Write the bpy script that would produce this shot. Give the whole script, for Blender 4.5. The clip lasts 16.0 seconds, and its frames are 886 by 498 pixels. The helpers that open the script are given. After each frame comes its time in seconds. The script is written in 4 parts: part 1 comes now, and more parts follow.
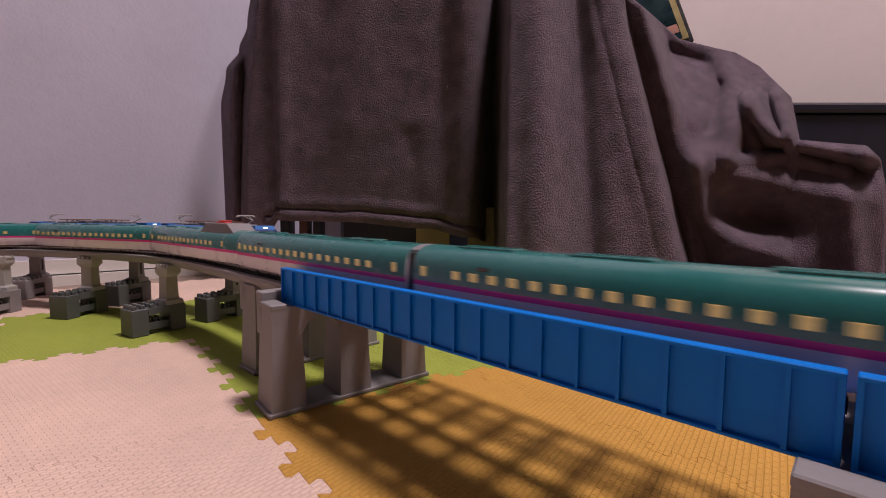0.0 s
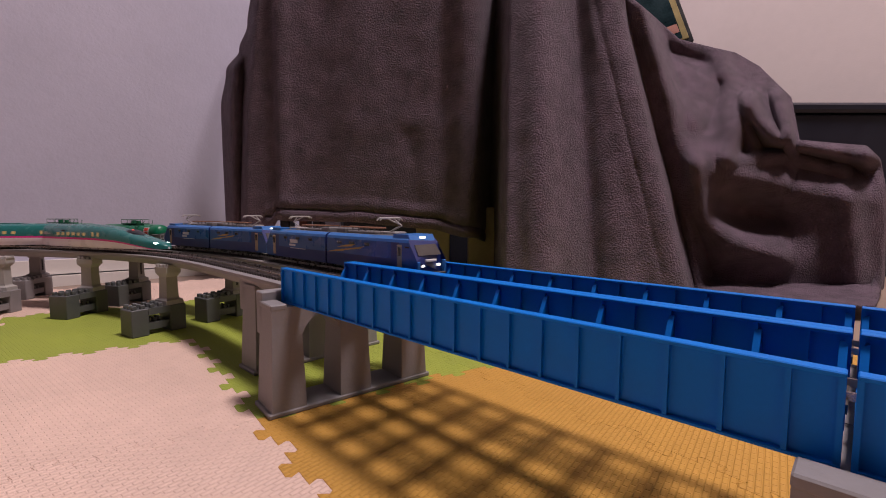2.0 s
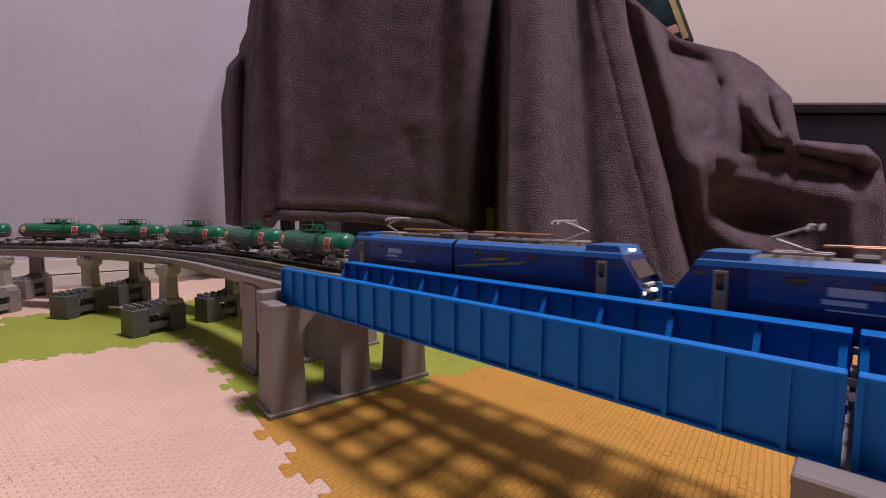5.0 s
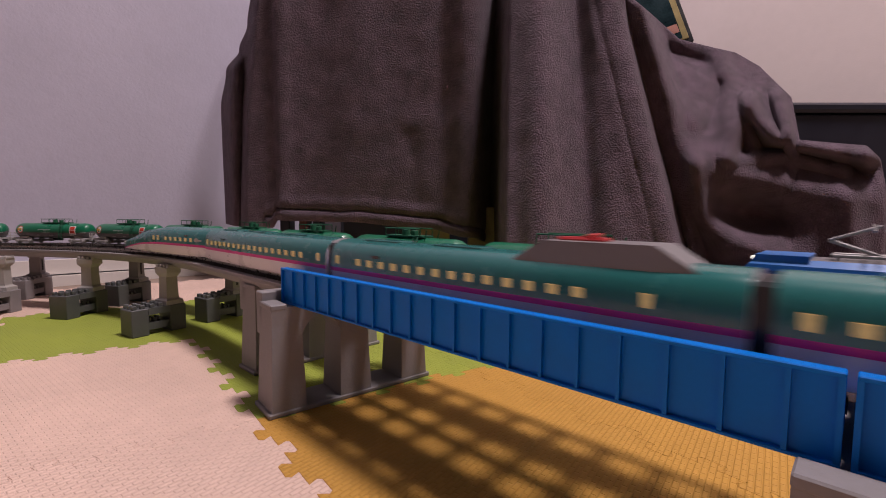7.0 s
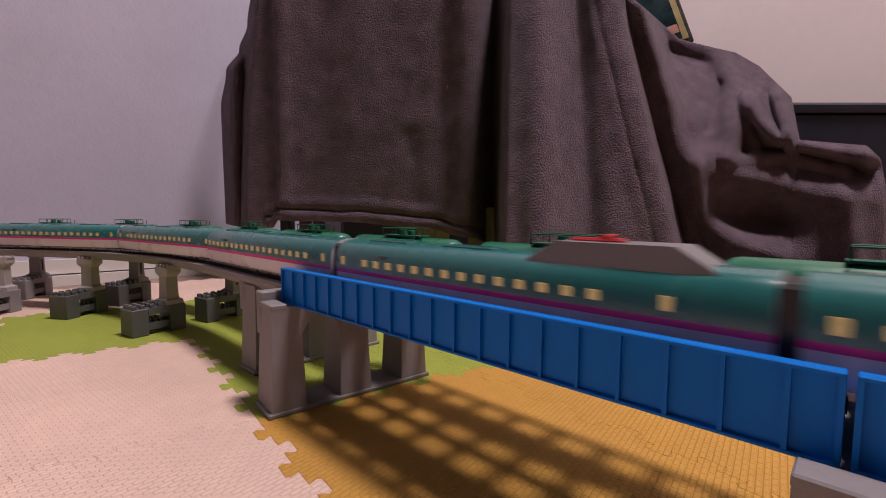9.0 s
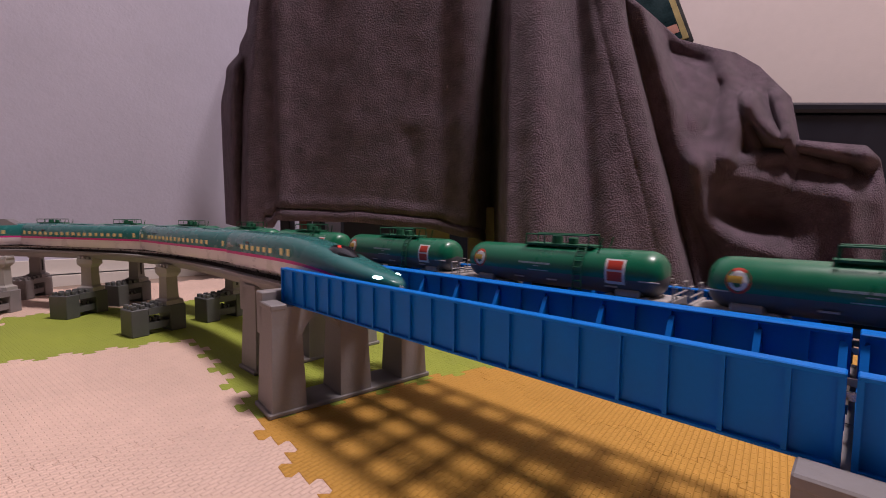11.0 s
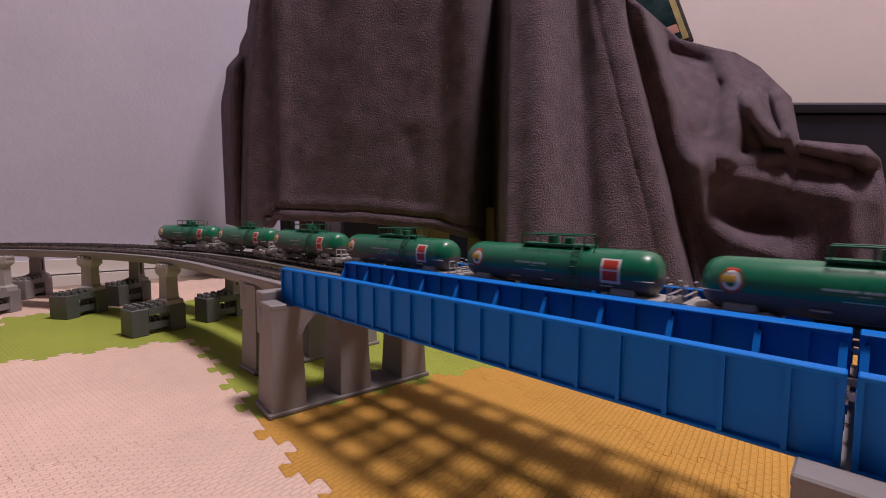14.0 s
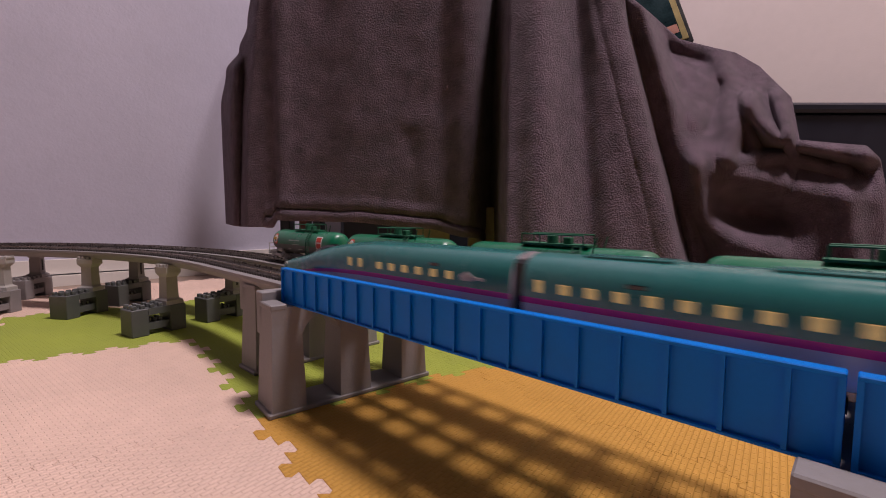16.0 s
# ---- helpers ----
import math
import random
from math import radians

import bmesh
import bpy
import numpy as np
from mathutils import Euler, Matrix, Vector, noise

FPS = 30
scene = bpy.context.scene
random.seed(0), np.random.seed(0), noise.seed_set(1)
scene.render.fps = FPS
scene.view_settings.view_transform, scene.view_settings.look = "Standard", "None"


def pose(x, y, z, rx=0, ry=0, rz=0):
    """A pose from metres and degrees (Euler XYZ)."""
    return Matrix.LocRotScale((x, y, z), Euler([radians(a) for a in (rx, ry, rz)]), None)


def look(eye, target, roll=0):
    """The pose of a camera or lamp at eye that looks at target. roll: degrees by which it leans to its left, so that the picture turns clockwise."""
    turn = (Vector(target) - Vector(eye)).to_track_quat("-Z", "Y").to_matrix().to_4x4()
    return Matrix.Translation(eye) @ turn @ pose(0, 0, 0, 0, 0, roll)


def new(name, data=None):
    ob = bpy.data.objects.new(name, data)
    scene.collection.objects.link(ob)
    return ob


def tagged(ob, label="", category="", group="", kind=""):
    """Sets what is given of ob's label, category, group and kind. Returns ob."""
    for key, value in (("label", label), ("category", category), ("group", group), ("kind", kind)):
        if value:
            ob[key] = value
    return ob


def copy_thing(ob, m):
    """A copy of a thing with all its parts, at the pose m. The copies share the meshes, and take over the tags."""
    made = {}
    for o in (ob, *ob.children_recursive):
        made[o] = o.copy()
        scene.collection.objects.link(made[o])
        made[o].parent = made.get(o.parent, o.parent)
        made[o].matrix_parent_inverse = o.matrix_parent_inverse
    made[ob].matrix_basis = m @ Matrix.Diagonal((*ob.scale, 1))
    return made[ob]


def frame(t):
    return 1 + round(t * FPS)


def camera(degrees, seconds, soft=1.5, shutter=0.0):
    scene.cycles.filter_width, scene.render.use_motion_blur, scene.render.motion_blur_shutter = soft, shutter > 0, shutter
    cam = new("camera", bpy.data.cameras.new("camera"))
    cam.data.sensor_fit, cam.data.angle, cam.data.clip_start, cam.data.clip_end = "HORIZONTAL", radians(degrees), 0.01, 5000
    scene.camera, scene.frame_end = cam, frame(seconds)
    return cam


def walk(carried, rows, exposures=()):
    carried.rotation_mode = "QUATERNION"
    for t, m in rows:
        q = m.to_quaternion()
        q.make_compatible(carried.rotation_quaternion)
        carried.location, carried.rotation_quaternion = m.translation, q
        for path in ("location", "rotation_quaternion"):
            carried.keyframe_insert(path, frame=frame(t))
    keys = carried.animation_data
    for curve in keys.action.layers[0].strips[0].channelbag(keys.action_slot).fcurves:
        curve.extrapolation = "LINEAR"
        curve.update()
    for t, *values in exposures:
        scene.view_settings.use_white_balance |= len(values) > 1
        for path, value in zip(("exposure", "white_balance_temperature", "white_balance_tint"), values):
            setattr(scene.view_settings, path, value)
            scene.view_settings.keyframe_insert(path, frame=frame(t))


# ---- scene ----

MM = 0.001
# ---- camera: on a small tripod inside the loop, 86 mm over the mats ----
cam = camera(90.11, 16.0, soft=1.0, shutter=0.28)
TILT = math.degrees(0.08)
cam_pose = pose(0, 0, 0.086) @ pose(0, 0, 0, 90 - TILT, 0, 0) @ pose(0, 0, 0, 0, 0, math.degrees(0.005))
walk(cam, [(0.0, cam_pose), (16.0, cam_pose)])

# ---- light: the room's ceiling lamp ----
world = bpy.data.worlds.new("world")
scene.world = world
world.use_nodes = True
world.node_tree.nodes["Background"].inputs[0].default_value = (0.75, 0.72, 0.85, 1)
world.node_tree.nodes["Background"].inputs[1].default_value = 0.05
lamp = bpy.data.lights.new("ceiling_lamp", "AREA")
lamp.shape, lamp.size, lamp.energy, lamp.color = "DISK", 0.38, 54.0, (1.0, 0.84, 0.875)
lamp_ob = new("ceiling_lamp", lamp)
lamp_ob.matrix_basis = look((0.60, 0.06, 2.25), (0.52, 0.14, 0))
scene.view_settings.exposure = 0.0


# ---- materials ----
def material(name, color, rough=0.6, metal=0.0, var=0.12, scale=60.0, bump=0.0, bump_scale=900.0, emit=None, strength=0.0, bump_depth=0.0006,
             sheen=0.0, coat=0.0, wear=0.0):
    m = bpy.data.materials.new(name)
    m.use_nodes = True
    nt = m.node_tree
    bsdf = nt.nodes["Principled BSDF"]
    L = nt.links
    co = nt.nodes.new("ShaderNodeTexCoord")
    n1 = nt.nodes.new("ShaderNodeTexNoise")
    n1.inputs["Scale"].default_value, n1.inputs["Detail"].default_value = scale, 5
    n2 = nt.nodes.new("ShaderNodeTexNoise")
    n2.inputs["Scale"].default_value, n2.inputs["Detail"].default_value = scale * 9, 3
    L.new(co.outputs["Object"], n1.inputs["Vector"])
    L.new(co.outputs["Object"], n2.inputs["Vector"])
    mix = nt.nodes.new("ShaderNodeMath")
    mix.operation = "MULTIPLY_ADD"
    mix.inputs[1].default_value = 0.5
    L.new(n2.outputs["Fac"], mix.inputs[0])
    L.new(n1.outputs["Fac"], mix.inputs[2])
    ramp = nt.nodes.new("ShaderNodeMapRange")
    ramp.inputs[1].default_value, ramp.inputs[2].default_value = 0.45, 1.05
    ramp.inputs[3].default_value, ramp.inputs[4].default_value = 1 - var, 1 + var
    L.new(mix.outputs[0], ramp.inputs[0])
    col = nt.nodes.new("ShaderNodeMix")
    col.data_type, col.blend_type = "RGBA", "MULTIPLY"
    col.inputs[0].default_value = 1
    col.inputs[6].default_value = (*color, 1)
    L.new(ramp.outputs[0], col.inputs[7])
    L.new(col.outputs[2], bsdf.inputs["Base Color"])
    rr = nt.nodes.new("ShaderNodeMapRange")
    rr.inputs[1].default_value, rr.inputs[2].default_value = 0.3, 0.7
    rr.inputs[3].default_value, rr.inputs[4].default_value = max(0.02, rough - 0.08), min(1, rough + 0.08)
    L.new(n1.outputs["Fac"], rr.inputs[0])
    L.new(rr.outputs[0], bsdf.inputs["Roughness"])
    bsdf.inputs["Metallic"].default_value = metal
    bsdf.inputs["Sheen Weight"].default_value = sheen
    bsdf.inputs["Coat Weight"].default_value = coat
    if emit:
        bsdf.inputs["Emission Color"].default_value = (*emit, 1)
        bsdf.inputs["Emission Strength"].default_value = strength
    if bump:
        n3 = nt.nodes.new("ShaderNodeTexNoise")
        n3.inputs["Scale"].default_value, n3.inputs["Detail"].default_value = bump_scale, 4
        L.new(co.outputs["Object"], n3.inputs["Vector"])
        b = nt.nodes.new("ShaderNodeBump")
        b.inputs["Strength"].default_value, b.inputs["Distance"].default_value = bump, bump_depth
        L.new(n3.outputs["Fac"], b.inputs["Height"])
        L.new(b.outputs[0], bsdf.inputs["Normal"])
    return m


def mat_foam(name, color):
    """EVA foam with a woven relief of about 2.6 mm."""
    m = material(name, color, rough=0.75, var=0.10, scale=14)
    nt = m.node_tree
    L = nt.links
    bsdf = nt.nodes["Principled BSDF"]
    co = nt.nodes.new("ShaderNodeTexCoord")
    mp = nt.nodes.new("ShaderNodeMapping")
    mp.inputs["Rotation"].default_value = (0, 0, -0.92)
    L.new(co.outputs["Object"], mp.inputs["Vector"])
    br = nt.nodes.new("ShaderNodeTexBrick")
    br.inputs["Scale"].default_value = 1
    br.inputs["Brick Width"].default_value, br.inputs["Row Height"].default_value = 0.0042, 0.0021
    br.inputs["Mortar Size"].default_value, br.inputs["Mortar Smooth"].default_value = 0.0005, 1.0
    L.new(mp.outputs[0], br.inputs["Vector"])
    b = nt.nodes.new("ShaderNodeBump")
    b.invert = True
    b.inputs["Strength"].default_value, b.inputs["Distance"].default_value = 0.72, 0.0005
    L.new(br.outputs["Fac"], b.inputs["Height"])
    L.new(b.outputs[0], bsdf.inputs["Normal"])
    return m


M_PINK = mat_foam("foam_beige", (0.72, 0.52, 0.42))
M_GREEN = mat_foam("foam_green", (0.30, 0.36, 0.045))
M_ORANGE = mat_foam("foam_orange", (0.52, 0.275, 0.045))
M_WALL = material("wallpaper", (0.48, 0.465, 0.565), rough=0.85, var=0.06, scale=9, bump=0.5, bump_scale=260)
M_WALL_E = material("wall_paint", (0.69, 0.61, 0.575), rough=0.85, var=0.04, scale=6, bump=0.3, bump_scale=300)
M_WHITE = material("white_trim", (0.74, 0.70, 0.66), rough=0.5, var=0.05, scale=20)
# pale boards taken down to brown so the floor returns less fill light
M_FLOOR = material("floor_board", (0.30, 0.22, 0.17), rough=0.5, var=0.12, scale=10)
# near-black for the two walls out of view, so they bounce little fill
M_DARKWALL = material("dark_unseen_wall", (0.06, 0.048, 0.045), rough=0.9, var=0.2, scale=8)
# ceiling out of view, kept dark grey to weaken bounced light
M_CEIL = material("darkened_ceiling", (0.17, 0.16, 0.155), rough=0.9, var=0.03)
M_BLANKET = material("fleece", (0.108, 0.072, 0.098), rough=0.95, var=0.5, scale=60, bump=0.9, bump_scale=560, bump_depth=0.0042, sheen=0.10)
M_BLUE = material("blue_plastic", (0.0, 0.17, 0.63), rough=0.5, var=0.06, scale=120)
M_BLUE.node_tree.nodes["Principled BSDF"].inputs["Specular IOR Level"].default_value = 0.2
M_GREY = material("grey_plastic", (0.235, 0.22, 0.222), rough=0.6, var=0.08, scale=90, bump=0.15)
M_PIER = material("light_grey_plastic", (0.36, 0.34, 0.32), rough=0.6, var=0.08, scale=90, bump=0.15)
M_BLOCK = material("dark_grey_plastic", (0.085, 0.09, 0.09), rough=0.5, var=0.1, scale=110, bump=0.15)
M_TIE = material("brown_sleeper", (0.045, 0.035, 0.032), rough=0.7, var=0.2, scale=200)
M_RAIL = material("nickel_rail", (0.42, 0.38, 0.35), rough=0.3, metal=1.0, var=0.1, scale=300)
M_TEAL = material("teal_paint", (0.024, 0.16, 0.152), rough=0.27, var=0.04, scale=80, coat=0.3)
M_TRAINWHITE = material("train_white", (0.76, 0.70, 0.74), rough=0.3, var=0.04, scale=80)
M_MAGENTA = material("magenta_stripe", (0.66, 0.016, 0.25), rough=0.35, var=0.04)
M_WINDOW = material("lit_window", (0.34, 0.23, 0.09), rough=0.2, var=0.5, scale=260, emit=(1.0, 0.66, 0.26), strength=0.2)
M_DARK = material("black_plastic", (0.012, 0.012, 0.014), rough=0.4, var=0.2)
M_UNDER = material("underframe", (0.05, 0.048, 0.047), rough=0.6, var=0.2, scale=150)
M_COVER = material("cover_grey", (0.20, 0.19, 0.195), rough=0.5, var=0.06)
M_RED = material("red_plastic", (0.45, 0.02, 0.02), rough=0.4)
M_GLASS = material("dark_glass", (0.01, 0.012, 0.015), rough=0.06, var=0.05)
M_SCREEN = material("smoky_glass", (0.05, 0.043, 0.04), rough=0.15, var=0.3, scale=120)
M_LAMP = material("head_light", (0.8, 0.8, 0.8), emit=(0.7, 1.0, 0.95), strength=5.0)
M_LAMPW = material("head_light_warm", (0.8, 0.8, 0.7), emit=(1.0, 0.93, 0.82), strength=1.3)
M_TAIL = material("tail_light", (0.6, 0.02, 0.02), emit=(1.0, 0.08, 0.05), strength=1.6)
M_LOCO = material("loco_blue", (0.006, 0.075, 0.27), rough=0.3, var=0.05, scale=90)
M_LOCOLIGHT = material("loco_light_blue", (0.025, 0.16, 0.48), rough=0.35, var=0.05)
M_LOCODARK = material("loco_navy", (0.004, 0.016, 0.13), rough=0.4, var=0.05)
M_TANK = material("tank_green", (0.004, 0.15, 0.07), rough=0.34, var=0.05, scale=90, coat=0.2)
M_TANKMATT = material("matt_green", (0.004, 0.105, 0.048), rough=0.7, var=0.05)
M_TANKGREY = material("tank_grey", (0.11, 0.105, 0.105), rough=0.5, var=0.08)
M_STEEL = material("light_grey_metal", (0.42, 0.40, 0.39), rough=0.4, var=0.1, scale=160)
M_LABELWHITE = material("label_white", (0.72, 0.70, 0.68), rough=0.5, var=0.03)
M_LETTER = material("pale_print", (0.36, 0.44, 0.40), rough=0.5, var=0.5, scale=900)
M_LABELRED = material("label_red", (0.55, 0.045, 0.02), rough=0.5, var=0.03)
M_YELLOW = material("label_yellow", (0.60, 0.36, 0.05), rough=0.5, var=0.03)
M_ROOF = material("roof_grey", (0.14, 0.135, 0.14), rough=0.5, var=0.08)
M_COPPER = material("copper_bar", (0.42, 0.22, 0.13), rough=0.4, metal=0.6)
M_BEIGEWOOD = material("varnished_wood", (0.30, 0.22, 0.12), rough=0.45, var=0.2, scale=25)
M_REDWOOD = material("red_wood", (0.10, 0.03, 0.025), rough=0.5, var=0.2)
M_GILT = material("dull_gilt", (0.28, 0.22, 0.09), rough=0.45, metal=0.4, var=0.2)
M_PICTURE = material("dark_print", (0.015, 0.03, 0.035), rough=0.15, var=0.6, scale=30)
M_MARK = material("reddish_paper", (0.35, 0.15, 0.11), rough=0.6, var=0.3, scale=80)
M_NAVY = material("navy_leather", (0.010, 0.011, 0.022), rough=0.45, var=0.15, scale=40, bump=0.2)


# ---- mesh helpers (millimetres) ----
def part(name, bm, mat, parent=None, label="", smooth=False):
    me = bpy.data.meshes.new(name)
    bmesh.ops.recalc_face_normals(bm, faces=bm.faces)
    bmesh.ops.scale(bm, vec=(MM, MM, MM), verts=bm.verts)
    if smooth:
        for f in bm.faces:
            f.smooth = True
    bm.to_mesh(me)
    bm.free()
    for m in (mat if isinstance(mat, (list, tuple)) else [mat]):
        me.materials.append(m)
    ob = new(name, me)
    if smooth:
        me.set_sharp_from_angle(angle=radians(38))
    if parent is not None:
        ob.parent = parent
    if label:
        tagged(ob, label)
    return ob


def box(bm, x0, x1, y0, y1, z0, z1, bevel=0.0, m=None, mi=0):
    r = bmesh.ops.create_cube(bm, size=1)
    vs = r["verts"]
    for v in vs:
        v.co = Vector(((x0 + x1) / 2 + v.co.x * (x1 - x0), (y0 + y1) / 2 + v.co.y * (y1 - y0), (z0 + z1) / 2 + v.co.z * (z1 - z0)))
    fs = {f for v in vs for f in v.link_faces}
    for f in fs:
        f.material_index = mi
    if bevel:
        r2 = bmesh.ops.bevel(bm, geom=list({e for v in vs for e in v.link_edges}), offset=bevel, segments=1, affect="EDGES", clamp_overlap=True)
        vs = list({v for f in r2["faces"] for v in f.verts} | {v for v in vs if v.is_valid})
    if m is not None:
        bmesh.ops.transform(bm, matrix=m, verts=vs)
    return vs


def boxes(*args, bevel=0.0):
    bm = bmesh.new()
    for a in args:
        box(bm, *a, bevel=bevel)
    return bm


def rod(bm, a, b, r, seg=6):
    a, b = Vector(a), Vector(b)
    d = b - a
    m = Matrix.Translation((a + b) / 2) @ d.to_track_quat("Z", "Y").to_matrix().to_4x4()
    bmesh.ops.create_cone(bm, cap_ends=True, segments=seg, radius1=r, radius2=r, depth=d.length, matrix=m)


def loft(bm, rings, close=True, caps=True, mi=None):
    """Rings of equal length joined in order."""
    vr = [[bm.verts.new(p) for p in r] for r in rings]
    n = len(vr[0])
    for i in range(len(vr) - 1):
        for j in range(n if close else n - 1):
            f = bm.faces.new((vr[i][j], vr[i][(j + 1) % n], vr[i + 1][(j + 1) % n], vr[i + 1][j]))
            if mi:
                f.material_index = mi(i, j)
    if caps and close:
        bm.faces.new(vr[0][::-1])
        bm.faces.new(vr[-1])
    return vr


def thing(name, m, label, category, group="", kind=""):
    e = new(name)
    e.empty_display_size = 0.01
    e.matrix_basis = m
    return tagged(e, label, category, group, kind)


# ---- plan of the two loops (millimetres) ----
TH = 0.7623
OX, OY = -71.80, 194.26
D = Vector((math.cos(TH), -math.sin(TH), 0))
N = Vector((math.sin(TH), math.cos(TH), 0))
GAP = 35.85
RAIL = 55.0
TOP = 61.8
GH = 15.6
YAW = -math.degrees(TH)
# each loop: a straight with the bridge, a wide curve that tightens, the return straight, and a half circle
SA, SB = -120.0, 609.0
WIDE, TIGHT, BEND = 415.0, 150.0, radians(36)
HALF = WIDE * (1 - math.cos(BEND)) + TIGHT * math.cos(BEND)


def pieces(off):
    """(length, curvature) of each piece of a loop, from the straight's start."""
    return [(SB - SA, 0.0), (math.pi * (HALF + off), 1 / (HALF + off)), (SB - SA, 0.0), (BEND * (WIDE + off), 1 / (WIDE + off)),
            ((math.pi - 2 * BEND) * (TIGHT + off), 1 / (TIGHT + off)), (BEND * (WIDE + off), 1 / (WIDE + off))]


R1, R2 = 0.0, GAP


def loop_length(off):
    return sum(l for l, c in pieces(off))


def track(s, off):
    """Place and heading (towards growing s) on a loop; s = 0 at the first girder's end."""
    s = (s - SA) % loop_length(off)
    p = Vector((OX, OY, 0)) + D * SA + N * (GAP / 2 + off)
    a = 0.0
    for l, c in pieces(off):
        d = min(s, l)
        h = D * math.cos(a) - N * math.sin(a)
        q = D * math.sin(a) + N * math.cos(a)
        p = p + (h * d if c == 0 else h * (math.sin(c * d) / c) - q * ((1 - math.cos(c * d)) / c))
        a += c * d
        s -= d
        if s <= 0:
            break
    return p, D * math.cos(a) - N * math.sin(a)


def plan(s, n, z=0.0):
    v = Vector((OX, OY, 0)) + D * s + N * n
    return Vector((v.x, v.y, z))


def place(s, n, z=0.0, turn=0.0):
    v = plan(s, n, z) * MM
    return pose(v.x, v.y, v.z, 0, 0, YAW + turn)


# ---- room ----
def wall_strip(name, a, b, z0, z1, thick, mat, label, category="wall"):
    a, b = Vector((*a, 0)), Vector((*b, 0))
    d = (b - a).normalized()
    n = Vector((d.y, -d.x, 0))
    bm = bmesh.new()
    loft(bm, [[p + Vector((0, 0, z0)), p + Vector((0, 0, z1)), p + n * -thick + Vector((0, 0, z1)), p + n * -thick + Vector((0, 0, z0))] for p in (a, b)])
    return tagged(part(name, bm, mat), label, category, kind="structure")


WD = Vector((0.742, 0.671, 0))
WN = Vector((0.671, -0.742, 0))
W0 = Vector((-475.0, 600.0, 0))
corner_a = W0 + WD * 1250
corner_b = W0 - WD * 1500
corner_c = corner_a + WN * 3000
corner_d = corner_b + WN * 3000
wall_strip("wall_north", corner_b[:2], corner_a[:2], -10, 2300, 80, M_WALL, "pale lilac wallpapered room wall")
wall_strip("wall_east", corner_a[:2], corner_c[:2], -10, 2300, 80, M_WALL_E, "warm off-white painted room wall")
# south and west walls are never seen; added dark to hold the fill down
wall_strip("wall_south", corner_c[:2], corner_d[:2], -10, 2300, 80, M_DARKWALL, "unseen room wall, made dark to cut the fill light")
wall_strip("wall_west", corner_d[:2], corner_b[:2], -10, 2300, 80, M_DARKWALL, "unseen room wall, made dark to cut the fill light")
wall_strip("baseboard", (corner_b + WN * 9)[:2], (corner_a + WN * 9)[:2], 5.5, 24, 8.9, M_WHITE, "white painted skirting board along the wall", "baseboard")
wall_strip("trim", (corner_b + WN * 15)[:2], (corner_a + WN * 15)[:2], -10, 3.5, 14.9, M_WHITE, "white floor trim under the skirting board", "trim")


def slab(name, z0, z1, mat, label, category):
    bm = bmesh.new()
    ring = [corner_a, corner_b, corner_d, corner_c]
    loft(bm, [[p + Vector((0, 0, z)) for p in ring] for z in (z0, z1)])
    tagged(part(name, bm, mat), label, category, kind="structure")


slab("floor", -40, -10.2, M_FLOOR, "wooden room floor under the mats, darkened to lower the fill light", "floor")
slab("ceiling", 2300, 2340, M_CEIL, "unseen ceiling, darkened to weaken bounced light", "ceiling")

# ---- foam mats ----
T0 = Vector((-77.4, 178.7, 0))
E1 = Vector((0.62, -0.785, 0))
E2 = Vector((0.84, 0.543, 0))
TILE, TILE_B = 150.0, 112.0
TAB = [(-0.5, 0), (-0.20, 0), (-0.33, 0.8), (-0.25, 1.15), (0.25, 1.15), (0.33, 0.8), (0.20, 0), (0.5, 0)]


def puzzle(n=5, depth=7.5):
    """Offsets along one tile edge: u from 0 to 1, v the tab's height, alternately out and in."""
    pts = [(0.0, 0.0)]
    for k in range(n):
        sgn = 1 if k % 2 == 0 else -1
        for u, v in TAB:
            pts.append(((k + 0.5 + u) / n * 0.9 + 0.05, sgn * v * depth * 0.5))
    pts.append((1.0, 0.0))
    return pts


EDGE = puzzle(9, 8.0)


def mat_tile(i, j, mat, label):
    """Tile i steps along E1 and j steps along E2 from the corner T0."""
    c = [T0 + E1 * TILE * (i + a) + E2 * TILE_B * (j + b) for a, b in ((0, 0), (1, 0), (1, 1), (0, 1))]
    if min((p - W0).dot(WN) for p in c) < 22:
        return
    ring = []
    for k in range(4):
        a, b = c[k], c[(k + 1) % 4]
        flip = k >= 2
        nrm = -E2 if k in (0, 2) else E1
        e = EDGE if not flip else [(1 - u, v) for u, v in EDGE[::-1]]
        for u, v in e[:-1]:
            ring.append(a + (b - a) * u + nrm * v)
    clean = [ring[0]]
    for p in ring[1:]:
        if (p - clean[-1]).length > 0.05:
            clean.append(p)
    mid = sum(clean, Vector()) / len(clean)
    n = len(clean)
    def inset(k, w):
        d = (clean[(k + 1) % n] - clean[k - 1]).normalized()
        return clean[k] + Vector((-d.y, d.x, 0)) * w
    bm = bmesh.new()
    rings = []
    for w, z in ((0.02, -10.0), (0.02, -0.25), (0.14, 0.0)):
        rings.append([inset(k, w) - mid + Vector((0, 0, z)) for k in range(n)])
    loft(bm, rings)
    ob = part("foam_mat", bm, mat)
    ob.location = mid * MM
    tagged(ob, label, "play mat", "interlocking foam mats on the floor")


